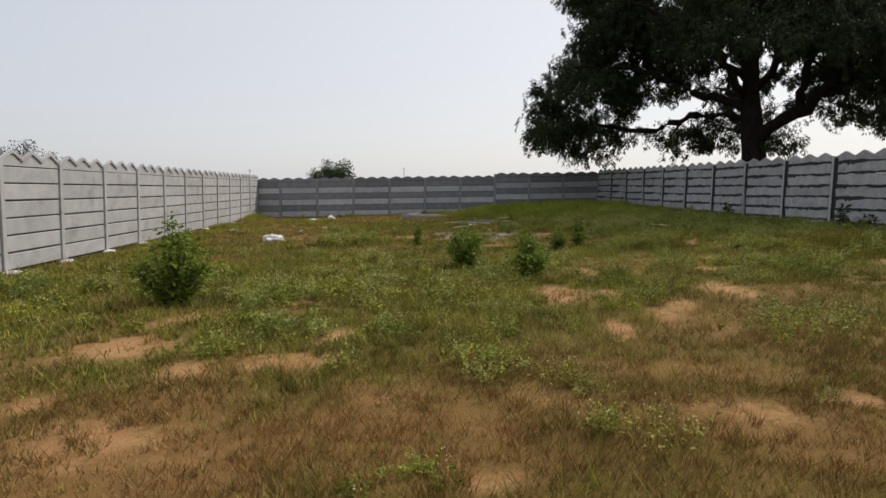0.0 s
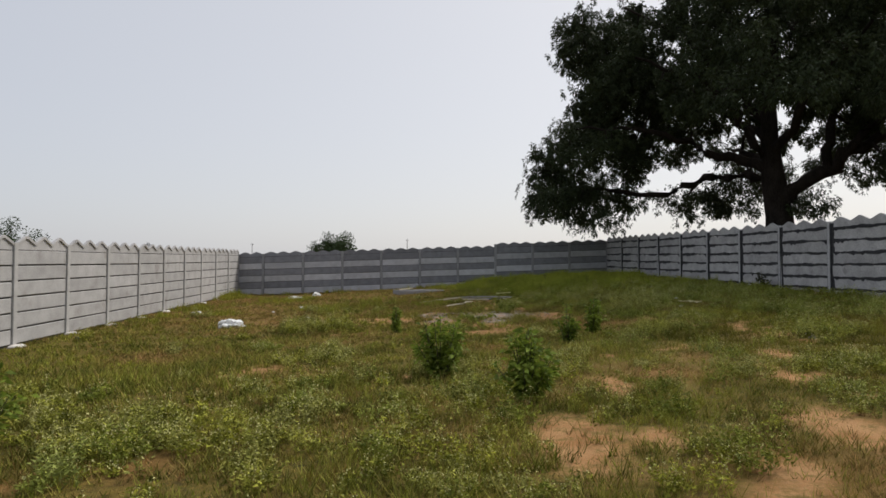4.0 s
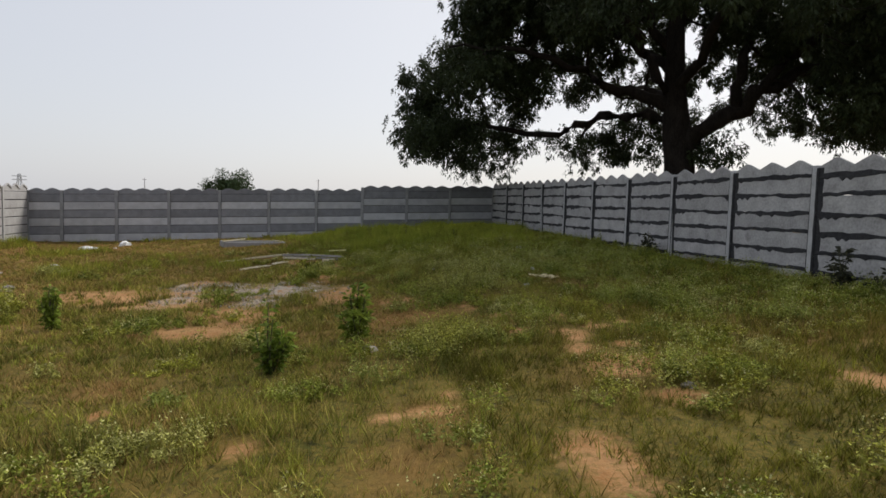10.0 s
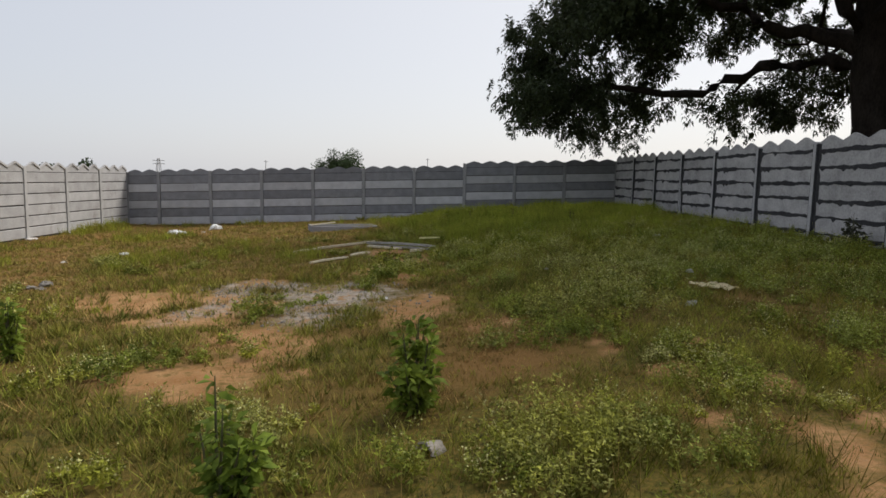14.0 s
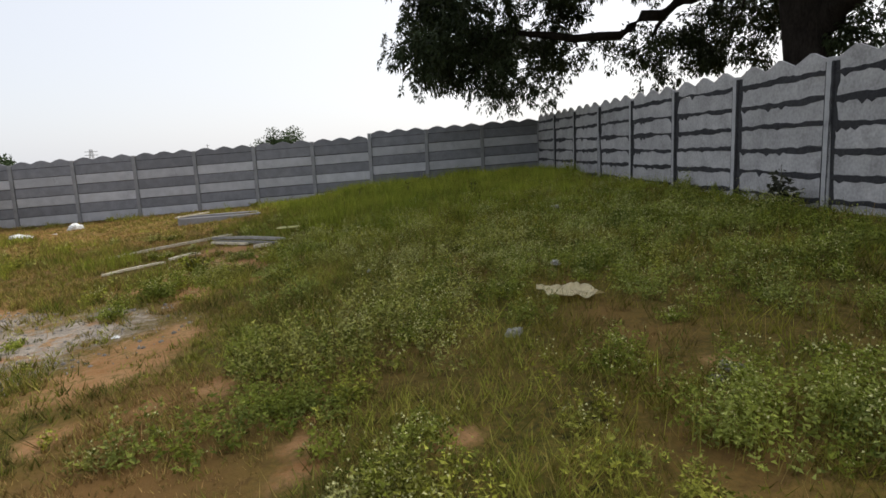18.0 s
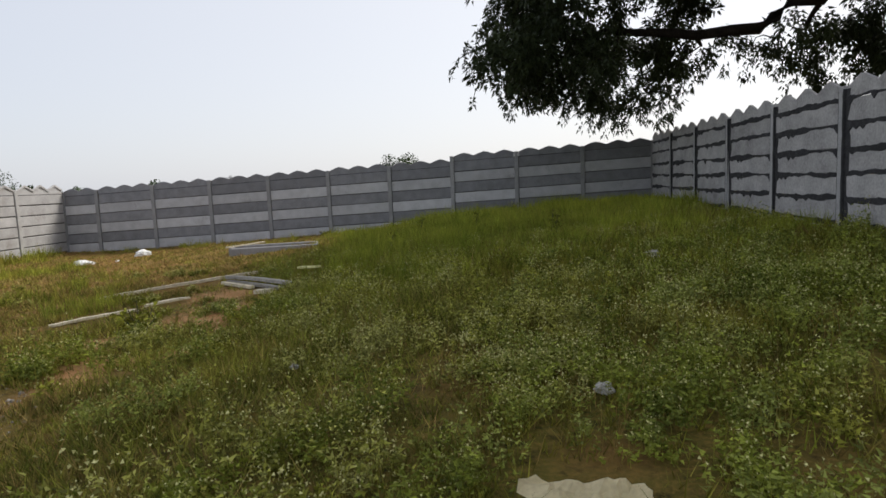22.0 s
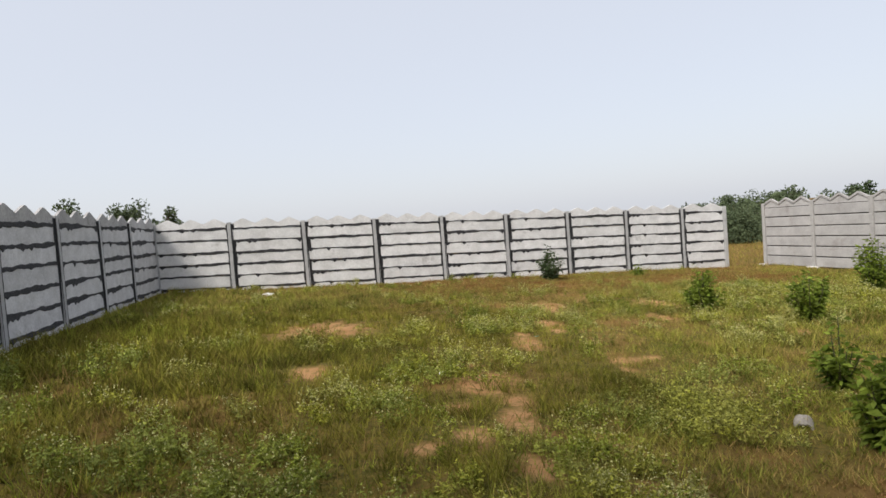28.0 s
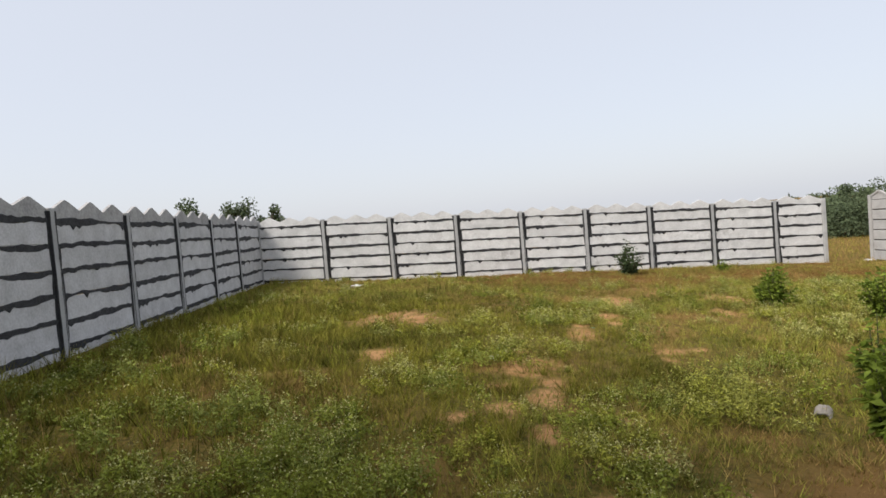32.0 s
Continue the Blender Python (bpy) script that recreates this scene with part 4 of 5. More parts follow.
def round_tree(x, y, height, width, label, material, seed, leaves=4200, leaf=0.3, low=0.25, flat=1.0, name="tree", category="tree", lobes=9):
    """A smaller tree: forked trunk, limbs, and a crown of leaf clumps with an uneven outline."""
    rng = np.random.RandomState(seed)
    z = float(level(x, y)) - 0.05
    t = holder(name, pose(x, y, z), label=label, category=category, group="trees beyond the walls" if name == "tree" else "hedge outside the gateway")
    trunk = [(0, 0, -0.1), (rng.normal() * .05 * width, 0, height * low), (rng.normal() * .05 * width, rng.normal() * .05 * width, height * .6)]
    r = max(0.05, height * 0.035)
    c, f = tube(trunk, [r * 1.3, r, r * .5], 7)
    put("trunk", big_mesh("trunk", c, f, smooth=True), M_TWIG, t)
    cl, limbs = [], []
    while len(cl) < lobes * 4:
        a, rr, h = rng.rand() * 6.283, math.sqrt(rng.rand()), rng.rand()
        top = low + (1 - low) * math.sqrt(max(0, 1 - rr * rr)) * (0.85 + 0.15 * math.sin(3 * a + seed))
        zz = low + (1 - low) * h
        if zz > top:
            continue
        cl.append((rr * math.cos(a) * width * .46, rr * math.sin(a) * width * .46, zz * height * flat - 0.06 * height))
    cl = np.array(cl)
    for c0 in cl[::2]:
        limbs.append(tube(crooked(trunk[1] if c0[2] < height * .6 else trunk[2], c0, 0.1, rng, 3), [r * .5, r * .35, r * .22, r * .08], 4))
    put("limbs", join_tubes("limbs", limbs), M_TWIG, t)
    n = int(leaves * 1.7)
    which = rng.randint(0, len(cl), n)
    v = rng.normal(size=(n, 3))
    v /= np.linalg.norm(v, axis=1, keepdims=True)
    rad = (rng.rand(n) ** 0.45) * min(width, height * 1.4) * (0.17 if lobes < 20 else 0.125) * rng.uniform(.7, 1.3, len(cl))[which]
    centres = cl[which] + v * rad[:, None]
    dirs = v * 0.4 + rng.normal(size=(n, 3)) * 0.8
    dirs /= np.linalg.norm(dirs, axis=1, keepdims=True)
    put("crown", leaf_tri("crown", centres, dirs, rng.uniform(.5, 1.1, n) * leaf, 0.4, rng), material, t)
    return t


def thorn_bush(x, y, height, width, seed):
    """Feathery thorn scrub: arching whips with fine leaves."""
    rng = np.random.RandomState(seed)
    z = float(level(x, y))
    t = holder("thorn_bush", pose(x, y, z), label="light green feathery thorn bush with arching twigs", category="bush", group="thorn scrub behind the pale wall")
    whips, cs, ds = [], [], []
    for k in range(80):
        a = rng.rand() * 6.283
        reach = width * .5 * math.sqrt(rng.rand())
        h = height * (0.55 + 0.45 * rng.rand()) * (1 - 0.45 * (reach / (width * .5)) ** 2)
        tip = np.array([math.cos(a) * reach, math.sin(a) * reach, h])
        mid = tip * np.array([.45, .45, .8])
        end = tip + np.array([math.cos(a) * .5, math.sin(a) * .5, rng.uniform(-.1, .35)])
        whips.append(tube([(0, 0, -.1), tuple(mid), tuple(tip), tuple(end)], [.05, .035, .02, .006], 4))
        m = 380
        s = rng.rand(m)
        p = np.where(s[:, None] < .5, mid + (tip - mid) * s[:, None] * 2, tip + (end - tip) * (s[:, None] - .5) * 2)
        cs.append(p + rng.normal(size=(m, 3)) * np.array([.26, .26, .16]))
        ds.append(rng.normal(size=(m, 3)))
    put("twig_mass", join_tubes("twig_mass", whips), M_TWIG, t)
    cs, ds = np.concatenate(cs), np.concatenate(ds)
    ds /= np.linalg.norm(ds, axis=1, keepdims=True)
    put("foliage", leaf_tri("foliage", cs, ds, rng.uniform(.06, .13, len(cs)), .3, rng), M_ACACIA, t)


# scrub behind the pale wall
for i, (x, y, h, w) in enumerate([(-16.5, -37.0, 3.0, 6.0), (-18.0, -34.0, 4.1, 6.5), (-19.8, -30.0, 4.6, 7.0), (-20.5, -26.5, 4.2, 6.0), (-14.5, -40.5, 2.3, 5.0), (-15.6, -38.6, 2.7, 5.0)]):
    thorn_bush(x, y, h, w, 100 + i)
round_tree(-20.3, -29.2, 5.2, 2.6, "small bushy tree above the thorn scrub", M_FARDARK, 61, 3600, .2)
for i, (x, y, h, w) in enumerate([(-39.5, 4.2, 5.6, 8.0), (-37.9, 8.4, 5.4, 8.0), (-36.3, 12.0, 5.7, 8.0)]):
    round_tree(x, y, h, w, "broad dark green tree beyond the wall", M_FARDARK, 70 + i, 20000, .2, .05, lobes=44)
for i, (x, y, h, w) in enumerate([(-28.3, 16.4, 5.5, 7.0), (-26.4, 18.4, 5.2, 7.0), (-24.2, 20.2, 5.7, 8.0)]):
    round_tree(x, y, h, w, "round leafy tree beyond the wall corner", M_FARDARK, 80 + i, 16000, .17, .05, lobes=36)
round_tree(-30.8, 34.1, 4.0, 6.0, "low green tree in the distance", M_FARLEAF, 84, 3000, .35, .1)
round_tree(-69.9, 8.1, 4.6, 7.0, "low green tree in the distance", M_FARLEAF, 85, 2500, .5, .1)
round_tree(-2.2, 80.0, 8.0, 9.0, "lone round tree standing far behind the wall", M_FARDARK, 86, 4200, .34, .5, lobes=6)
for i, (x, y, h, w) in enumerate([(-80.9, -104, 4.6, 16), (-86, -95, 4.6, 14), (-92, -84, 4.4, 14), (-133.6, -26, 5.6, 24), (-133.7, -14, 5.8, 22), (-132, -2, 5.6, 22), (-122, 6, 5.3, 18), (-128, 16, 5.5, 20),
                                  (-92, 6, 4.4, 10), (-72, 110, 6.0, 16), (-73, 94, 5.6, 14), (-64, 70, 5.4, 12), (-48, 83, 5.0, 12), (-110, 60, 5.2, 18), (-100, 40, 4.6, 14),
                                  (-125, -60, 4.6, 26), (-130, -44, 4.9, 24), (-110, -80, 4.2, 26)]):
    round_tree(x, y, h, w, "dark distant tree on the horizon", M_FARDARK, 200 + i, 4200, .55, .02)
for i, (x, y, h, w) in enumerate([(29.3, -54.9, 4.6, 3.6), (28.1, -60.5, 4.8, 3.8), (23.8, -51.3, 4.2, 1.8), (-3.6, -46.1, 2.9, 2.2), (-26.5, -72.6, 3.9, 7.0), (-24, -61.8, 4.0, 6.5),
                                  (-43.7, -85, 4.6, 10), (-50, -80, 3.6, 9), (-16.2, -67.7, 2.9, 5.0)]):
    round_tree(x, y, h, w, "green tree beyond the yard wall", M_FARLEAF, 300 + i, 5200 if w > 3 else 1600, .2 if w < 5 else .3, .1)
for i, (x, y, h, w) in enumerate([(-9.5, -50.0, 2.3, 4.0), (-12.5, -54.0, 2.4, 5.0), (-16.0, -57.0, 2.5, 5.0), (-20.0, -60.0, 2.6, 6.0)]):
    round_tree(x, y, h, w, "thick green hedge bush outside the gateway", M_FARLEAF, 330 + i, 5200, .15, .02, name="bush", category="bush")


def mast(x, y, h, seed, pylon=False):
    z = float(level(x, y))
    t = holder("pylon" if pylon else "mast", pose(x, y, z), label="thin grey lattice pylon far off" if pylon else "thin grey mast far off", category="pylon" if pylon else "mast")
    if pylon:
        legs = [tube([(sx * .8, sy * .8, 0), (sx * .2, sy * .2, h)], [.12, .08], 4) for sx in (-1, 1) for sy in (-1, 1)]
        for c, f in legs:
            put("leg", big_mesh("leg", c, f), M_MAST, t)
        for k in (.82, .93):
            c, f = tube([(-1.5, 0, h * k), (1.5, 0, h * k)], [.1, .1], 4)
            put("cross_arm", big_mesh("cross_arm", c, f), M_MAST, t)
    else:
        c, f = tube([(0, 0, 0), (0, 0, h)], [.16, .09], 6)
        put("pole", big_mesh("pole", c, f), M_MAST, t)
        c, f = tube([(-.5, 0, h * .95), (.5, 0, h * .95)], [.07, .07], 4)
        put("cross_arm", big_mesh("cross_arm", c, f), M_MAST, t)


mast(-141.9, -41.7, 9.6, 1)
mast(-134.9, 34.6, 13.4, 2)
mast(-56.4, 129.8, 7.6, 3, True)
mast(-31.4, 138.6, 8.0, 4)
mast(12.8, 144.3, 9.0, 5)


def far_building(x, y, w, d, h, storeys, yaw):
    b = holder("house", pose(x, y, float(level(x, y)), 0, 0, yaw), label="pale low flat-roofed building far away", category="house", group="far buildings")
    put("wall", bm_mesh("wall", box_bm(-w / 2, w / 2, -d / 2, d / 2, 0, h)), M_RENDER, b)
    put("roof", bm_mesh("roof", box_bm(-w / 2 - .3, w / 2 + .3, -d / 2 - .3, d / 2 + .3, h, h + .35)), M_RENDER, b)
    wm = bm_mesh("window", box_bm(-.7, .7, -.06, .06, -.8, .8))
    for s in range(storeys):
        for k in range(int(w // 3.5)):
            put("window", wm, M_GLASSY, b, pose(-w / 2 + 2 + k * 3.5, -d / 2 - .02, (s + .55) * h / storeys))


far_building(-177, 33.5, 8, 9, 8.2, 3, 90)
far_building(-190, 55, 10, 10, 7.0, 2, 80)
far_building(-185, -8, 8, 9, 6.0, 2, 95)


# ---- shrubs and sprouts in the yard ----
def shrub(x, y, height, width, seed, label, material=M_SHRUB, stems=9, leaves=46, leaf=0.085, name="shrub"):
    """Upright stems with leaves all the way up, longest in the middle."""
    rng = np.random.RandomState(seed)
    t = holder(name, pose(x, y, gz(x, y) - 0.01), label=label, category="plant", group="saplings and sprouts in the yard")
    cs, ds = [], []
    for k in range(stems):
        a = rng.rand() * 6.283
        r = width * 0.5 * math.sqrt(rng.rand()) if k else 0.0
        h = height * (1 - 0.55 * (2 * r / width) ** 1.5) * rng.uniform(.85, 1.05)
        tip = np.array([math.cos(a) * r, math.sin(a) * r, h])
        pts = [(math.cos(a) * .03, math.sin(a) * .03, -.02), tuple(tip * np.array([.5, .5, .45])), tuple(tip * np.array([.85, .85, .8])), tuple(tip)]
        c, f = tube(pts, [.011, .008, .006, .003], 5)
        put("stem", big_mesh("stem", c, f, smooth=True), M_STEM, t)
        s = 0.12 + 0.88 * rng.rand(leaves)
        p = np.stack([np.interp(s, [0, .5, .82, 1], [q[i] for q in pts]) for i in range(3)], 1)
        d = rng.normal(size=(leaves, 3)) * np.array([1, 1, .45]) + np.array([0, 0, .35])
        d /= np.linalg.norm(d, axis=1, keepdims=True)
        cs.append(p + d * rng.rand(leaves, 1) * width * .13)
        ds.append(d)
    cs, ds = np.concatenate(cs), np.concatenate(ds)
    put("foliage", leaf_mesh("foliage", cs, ds, rng.uniform(.7, 1.4, len(cs)) * leaf, .24, rng, .25), material, t)


shrub(4.82, -27.8, 1.12, 0.95, 1, "knee-high dense green shrub in short grass", stems=30, leaves=80, leaf=.075)
shrub(8.93, -25.2, 0.9, 0.62, 2, "bushy green sapling with narrow leaves", stems=16, leaves=80, leaf=.08)
shrub(9.72, -26.65, 0.72, 0.66, 3, "low spreading green sapling with narrow leaves", stems=17, leaves=80, leaf=.08)
shrub(8.4, -19.3, 0.62, 0.3, 4, "small round green sapling in dry grass", stems=9, leaves=46, leaf=.08)
shrub(11.47, -22.26, 0.72, 0.42, 5, "slim upright green sapling", stems=11, leaves=46, leaf=.08)
shrub(12.43, -20.97, 0.72, 0.42, 6, "short leafy green sapling", stems=14, leaves=50, leaf=.085)
shrub(9.45, -34.2, 1.05, 0.8, 7, "dark green shrub close to the wall", M_FARDARK, stems=18, leaves=80, leaf=.08)
shrub(6.8, -33.8, 0.36, 0.4, 8, "tiny green shrub near the wall", stems=7, leaves=40, leaf=.08)
for i, (x, y, h, w) in enumerate([(20.25, -14.6, .62, .55), (20.2, -20.4, .75, .5), (20.2, -21.15, .5, .45)]):
    shrub(x, y, h, w, 20 + i, "dark sprout leaning against the wall", M_REDSPROUT, stems=6, leaves=26, leaf=.12)
for i, (x, y, h, w) in enumerate([(13.9, -6.2, .6, .4), (15.2, -6.6, .55, .35), (16.8, -7.6, .5, .35), (13.6, -8.2, .45, .3), (11.8, -13.7, .44, .42)]):
    shrub(x, y, h, w, 40 + i, "green weed standing in tall grass", M_WEED, stems=7, leaves=34, leaf=.07)


# ---- loose things ----
def crumple(name, label, category, x, y, size, seed, material, yaw=0.0, lift=0.0):
    """A crumpled sack or bag: a lumpy, folded, flattened shell."""
    rng = random.Random(seed)
    bm = bmesh.new()
    bmesh.ops.create_icosphere(bm, subdivisions=4, radius=1)
    off = Vector((rng.random() * 9, rng.random() * 9, rng.random() * 9))
    for v in bm.verts:
        p = v.co.copy()
        k = 1 + 0.45 * noise.noise(p * 1.3 + off) - 0.35 * abs(noise.noise(p * 3.1 + off)) + 0.12 * noise.noise(p * 7 + off)
        v.co = Vector((p.x * size[0] / 2.3 * k, p.y * size[1] / 2.3 * k, max(p.z * k, -0.45) * size[2] / 2.0 + size[2] * 0.2))
    me = bm_mesh(name, bm)
    ob = put(name, me, material, None, pose(x, y, gz(x, y) - 0.015 + lift, 0, 0, yaw))
    return tagged(ob, label, category, group="stones on bare soil" if name == "rock" else "scattered litter")


crumple("sack", "crumpled white plastic sack lying on dry grass", "bag", 3.87, -15.87, (.85, .55, .36), 1, M_SACK, 20)
crumple("sack", "flattened white plastic sack near the far wall", "bag", 3.75, -4.05, (.95, .5, .22), 2, M_SACK, -15)
crumple("sack", "small crumpled white plastic bag in grass", "bag", 4.5, -2.45, (.6, .4, .28), 3, M_SACK, 40)
crumple("plastic_bag", "clear crumpled plastic bag in grass", "bag", 15.48, -18.64, (.15, .12, .12), 4, M_PLASTIC, 0, .0)
crumple("plastic_bag", "small pale plastic bag in green weeds", "bag", 16.35, -16.65, (.13, .11, .08), 5, M_PLASTIC, 30, .06)
crumple("plastic_bag", "small white plastic bag in tall grass", "bag", 17.7, -12.0, (.26, .2, .13), 6, M_PLASTIC, 50, .06)
crumple("plastic_bag", "small pale plastic scrap in weeds", "bag", 14.4, -15.9, (.08, .07, .05), 7, M_PLASTIC, 10, .08)
crumple("black_sheet", "crumpled black rubber sheet by the pale wall", "scrap", .28, -8.75, (.75, .28, .16), 8, M_BLACK, 88)
crumple("black_sheet", "small black scrap by the pale wall", "scrap", .8, -17.8, (.25, .2, .1), 9, M_BLACK, 20)
for i, (x, y, w) in enumerate([(1.42, -11.2, .42), (4.9, -10.1, .3), (4.1, -11.25, .18), (1.65, -11.9, .16), (4.5, -3.7, .22), (17.6, -33.7, .4), (17.3, -33.8, .25), (15.05, -23.7, .2), (11.93, -16.7, .13)]):
    crumple("litter_scrap", "small white scrap of litter on the ground", "litter", x, y, (w, w * .7, w * .35), 30 + i, M_SACK, i * 37)
crumple("bottle_cap_scrap", "small teal plastic scrap in grass", "litter", 13.3, -25.5, (.07, .05, .03), 50, M_TEAL)


def cream_sheet():
    bm = bmesh.new()
    nx, ny = 18, 12
    g = []
    for i in range(nx + 1):
        for j in range(ny + 1):
            u, v = i / nx - .5, j / ny - .5
            x = u * (.42 - .08 * v) + .006 * math.sin(23 * v) - (.16 * max(0.0, .5 - abs(v - .3) * 2.4) if u < -.4 else 0)
            y = v * .4 + .006 * math.sin(19 * u)
            z = .02 + .04 * noise.noise(Vector((u * 5, v * 5, 3))) + .03 * abs(noise.noise(Vector((u * 11, v * 9, 7)))) + (.1 * (-u - .35) if u < -.35 else 0)
            g.append(bm.verts.new((x, y, z)))
    fs = [bm.faces.new((g[i * (ny + 1) + j], g[(i + 1) * (ny + 1) + j], g[(i + 1) * (ny + 1) + j + 1], g[i * (ny + 1) + j + 1])) for i in range(nx) for j in range(ny)]
    bmesh.ops.solidify(bm, geom=fs, thickness=.008)
    ob = put("sheet", bm_mesh("sheet", bm), M_PAPER, None, pose(16.14, -17.8, gz(16.14, -17.8) + .03, 0, 0, -4))
    tagged(ob, "creased cream cardboard sheet lying in green weeds", "sheet")


cream_sheet()


def plank(name, label, a, b, width, thick, material, seed, bow=0.02, lift=0.0, category="plank"):
    """A sawn board between two points of the ground, slightly bowed and chipped."""
    rnd = random.Random(seed)
    pa, pb = Vector((*a, gz(*a) + lift)), Vector((*b, gz(*b) + lift))
    d = pb - pa
    length = d.length
    bm = bmesh.new()
    n = 14
    rows = []
    for i in range(n + 1):
        t = i / n
        z = bow * math.sin(math.pi * t) + rnd.uniform(-.003, .003)
        y = rnd.uniform(-.004, .004)
        w = width / 2 * (1 + rnd.uniform(-.06, .06)) * (.72 if i in (0, n) else 1)
        rows.append([bm.verts.new((t * length, y - w, z)), bm.verts.new((t * length, y + w, z)),
                     bm.verts.new((t * length, y + w * .94, z + thick)), bm.verts.new((t * length, y - w * .94, z + thick))])
    for p, q in zip(rows, rows[1:]):
        for k in range(4):
            bm.faces.new((p[k], q[k], q[(k + 1) % 4], p[(k + 1) % 4]))
    bm.faces.new(rows[0])
    bm.faces.new(rows[-1][::-1])
    m = Matrix.Translation(pa) @ d.to_track_quat("X", "Z").to_matrix().to_4x4()
    return tagged(put(name, bm_mesh(name, bm), material, None, m), label, category, group="planks in the grass")


plank("plank", "long straight weathered plank raised above grass", (9.34, -11.0), (11.12, -9.02), .05, .05, M_PLANK, 1, .01, .015)
plank("plank", "pale split weathered plank in short grass", (10.13, -13.02), (10.8, -12.22), .075, .03, M_PLANK, 2, .015, .005)
plank("plank", "pale split weathered plank in short grass", (10.84, -12.12), (11.2, -11.6), .08, .03, M_PLANK, 3, .015, .03)
plank("plank", "dark grey old plank in a loose heap", (10.98, -9.98), (12.72, -11.38), .085, .05, M_GREYPLANK, 4, .02, .07)
plank("plank", "dark grey old plank in a loose heap", (11.08, -10.14), (12.62, -11.46), .09, .045, M_GREYPLANK, 5, .01, .02)
plank("plank", "short pale grey plank end in a loose heap", (11.03, -10.24), (11.9, -10.98), .085, .045, M_PLANK, 6, .0, .02)
plank("plank", "short pale offcut beside the plank heap", (12.15, -11.42), (12.46, -11.56), .14, .06, M_PLANK, 7, .0, .02)
plank("board", "short yellowish board lying in tall grass", (12.35, -10.12), (12.82, -10.5), .12, .03, M_YELLOW, 8, .0, .18, "board")


def pit_rim():
    """A low open frame of concrete slabs set on edge."""
    t = holder("pit_frame", pose(8.65, -5.15, gz(8.65, -5.15), 0, 0, 19), label="low open frame of grey concrete slabs on edge", category="frame")
    for x0, x1, y0, y1, h in ((0, 2.3, 0, .07, .2), (0, .07, .07, .85, .22), (2.23, 2.3, .07, .85, .2), (0, 2.3, .85, .92, .21)):
        put("slab", bm_mesh("slab", box_bm(x0, x1, y0, y1, -.1, h, .012)), M_POST_N, t)


pit_rim()
plank("plank", "thin pale broken board resting on concrete slabs", (8.6, -5.2), (9.3, -4.35), .06, .03, M_PLANK, 9, .0, .23)


def pipe_shard():
    bm = bmesh.new()
    rows = []
    for i in range(7):
        x = -.09 + .03 * i
        ring = []
        for k in range(11):
            a = math.pi * (0.02 + 0.96 * k / 10)
            for_r = (.085, .07)
            ring.append([bm.verts.new((.8 * x + .01 * math.sin(5 * a + i), math.cos(a) * r * .85, math.sin(a) * r * .85)) for r in for_r])
        rows.append(ring)
    for p, q in zip(rows, rows[1:]):
        for k in range(10):
            bm.faces.new((p[k][0], q[k][0], q[k + 1][0], p[k + 1][0]))
            bm.faces.new((p[k][1], p[k + 1][1], q[k + 1][1], q[k][1]))
    for r in (rows[0], rows[-1]):
        for k in range(10):
            bm.faces.new((r[k][0], r[k + 1][0], r[k + 1][1], r[k][1]))
    for k in (0, 10):
        for p, q in zip(rows, rows[1:]):
            bm.faces.new((p[k][0], p[k][1], q[k][1], q[k][0]))
    ob = put("pipe_piece", bm_mesh("pipe_piece", bm, smooth=False), M_STONE, None, pose(12.53, -21.6, gz(12.53, -21.6) - .005, 0, 14, 48))
    tagged(ob, "broken half of a dull grey-brown cement pipe in weeds", "pipe")


pipe_shard()


def stones():
    rng = np.random.RandomState(5)
    bm0 = bmesh.new()
    bmesh.ops.create_icosphere(bm0, subdivisions=1, radius=1)
    unit = np.array([tuple(v.co) for v in bm0.verts])
    tri = np.array([[v.index for v in f.verts] for f in bm0.faces])
    bm0.free()
    n = 2400
    pts = []
    for gx_, gy_, r, *_ in GRAVEL:
        a, q = rng.rand(n // 7) * 6.283, np.sqrt(rng.rand(n // 7)) * r * 1.25
        pts.append(np.stack([gx_ + np.cos(a) * q, gy_ + np.sin(a) * q], 1))
    pts = np.concatenate(pts)
    n = len(pts)
    s = 0.004 + 0.02 * rng.rand(n) ** 4
    co = unit[None] * s[:, None, None] * rng.uniform(.6, 1.3, (n, 1, 3)) * (1 + rng.normal(size=(n, len(unit), 1)) * .12)
    z = ground_z(pts[:, 0], pts[:, 1])
    co += np.concatenate([pts, z[:, None]], 1)[:, None, :]
    f = (tri[None] + (np.arange(n) * len(unit))[:, None, None]).reshape(-1, 3)
    ob = put("gravel", big_mesh("gravel", co.reshape(-1, 3), f), M_STONE)
    tagged(ob, "scattered grey gravel on spilled cement", "gravel", kind="stuff")


stones()
for i, (x, y, s) in enumerate([(5.8, -14.6, .2), (5.75, -14.9, .14), (5.95, -15.0, .12), (5.6, -14.75, .1), (16.5, -19.6, .11), (16.35, -19.7, .08), (14.9, -24.0, .1)]):
    crumple("rock", "small rough grey stone on bare soil", "stone", x, y, (s * 1.6, s * 1.2, s * .7), 70 + i, M_GREYPLANK if x > 16 else M_STONE, 31 * i)


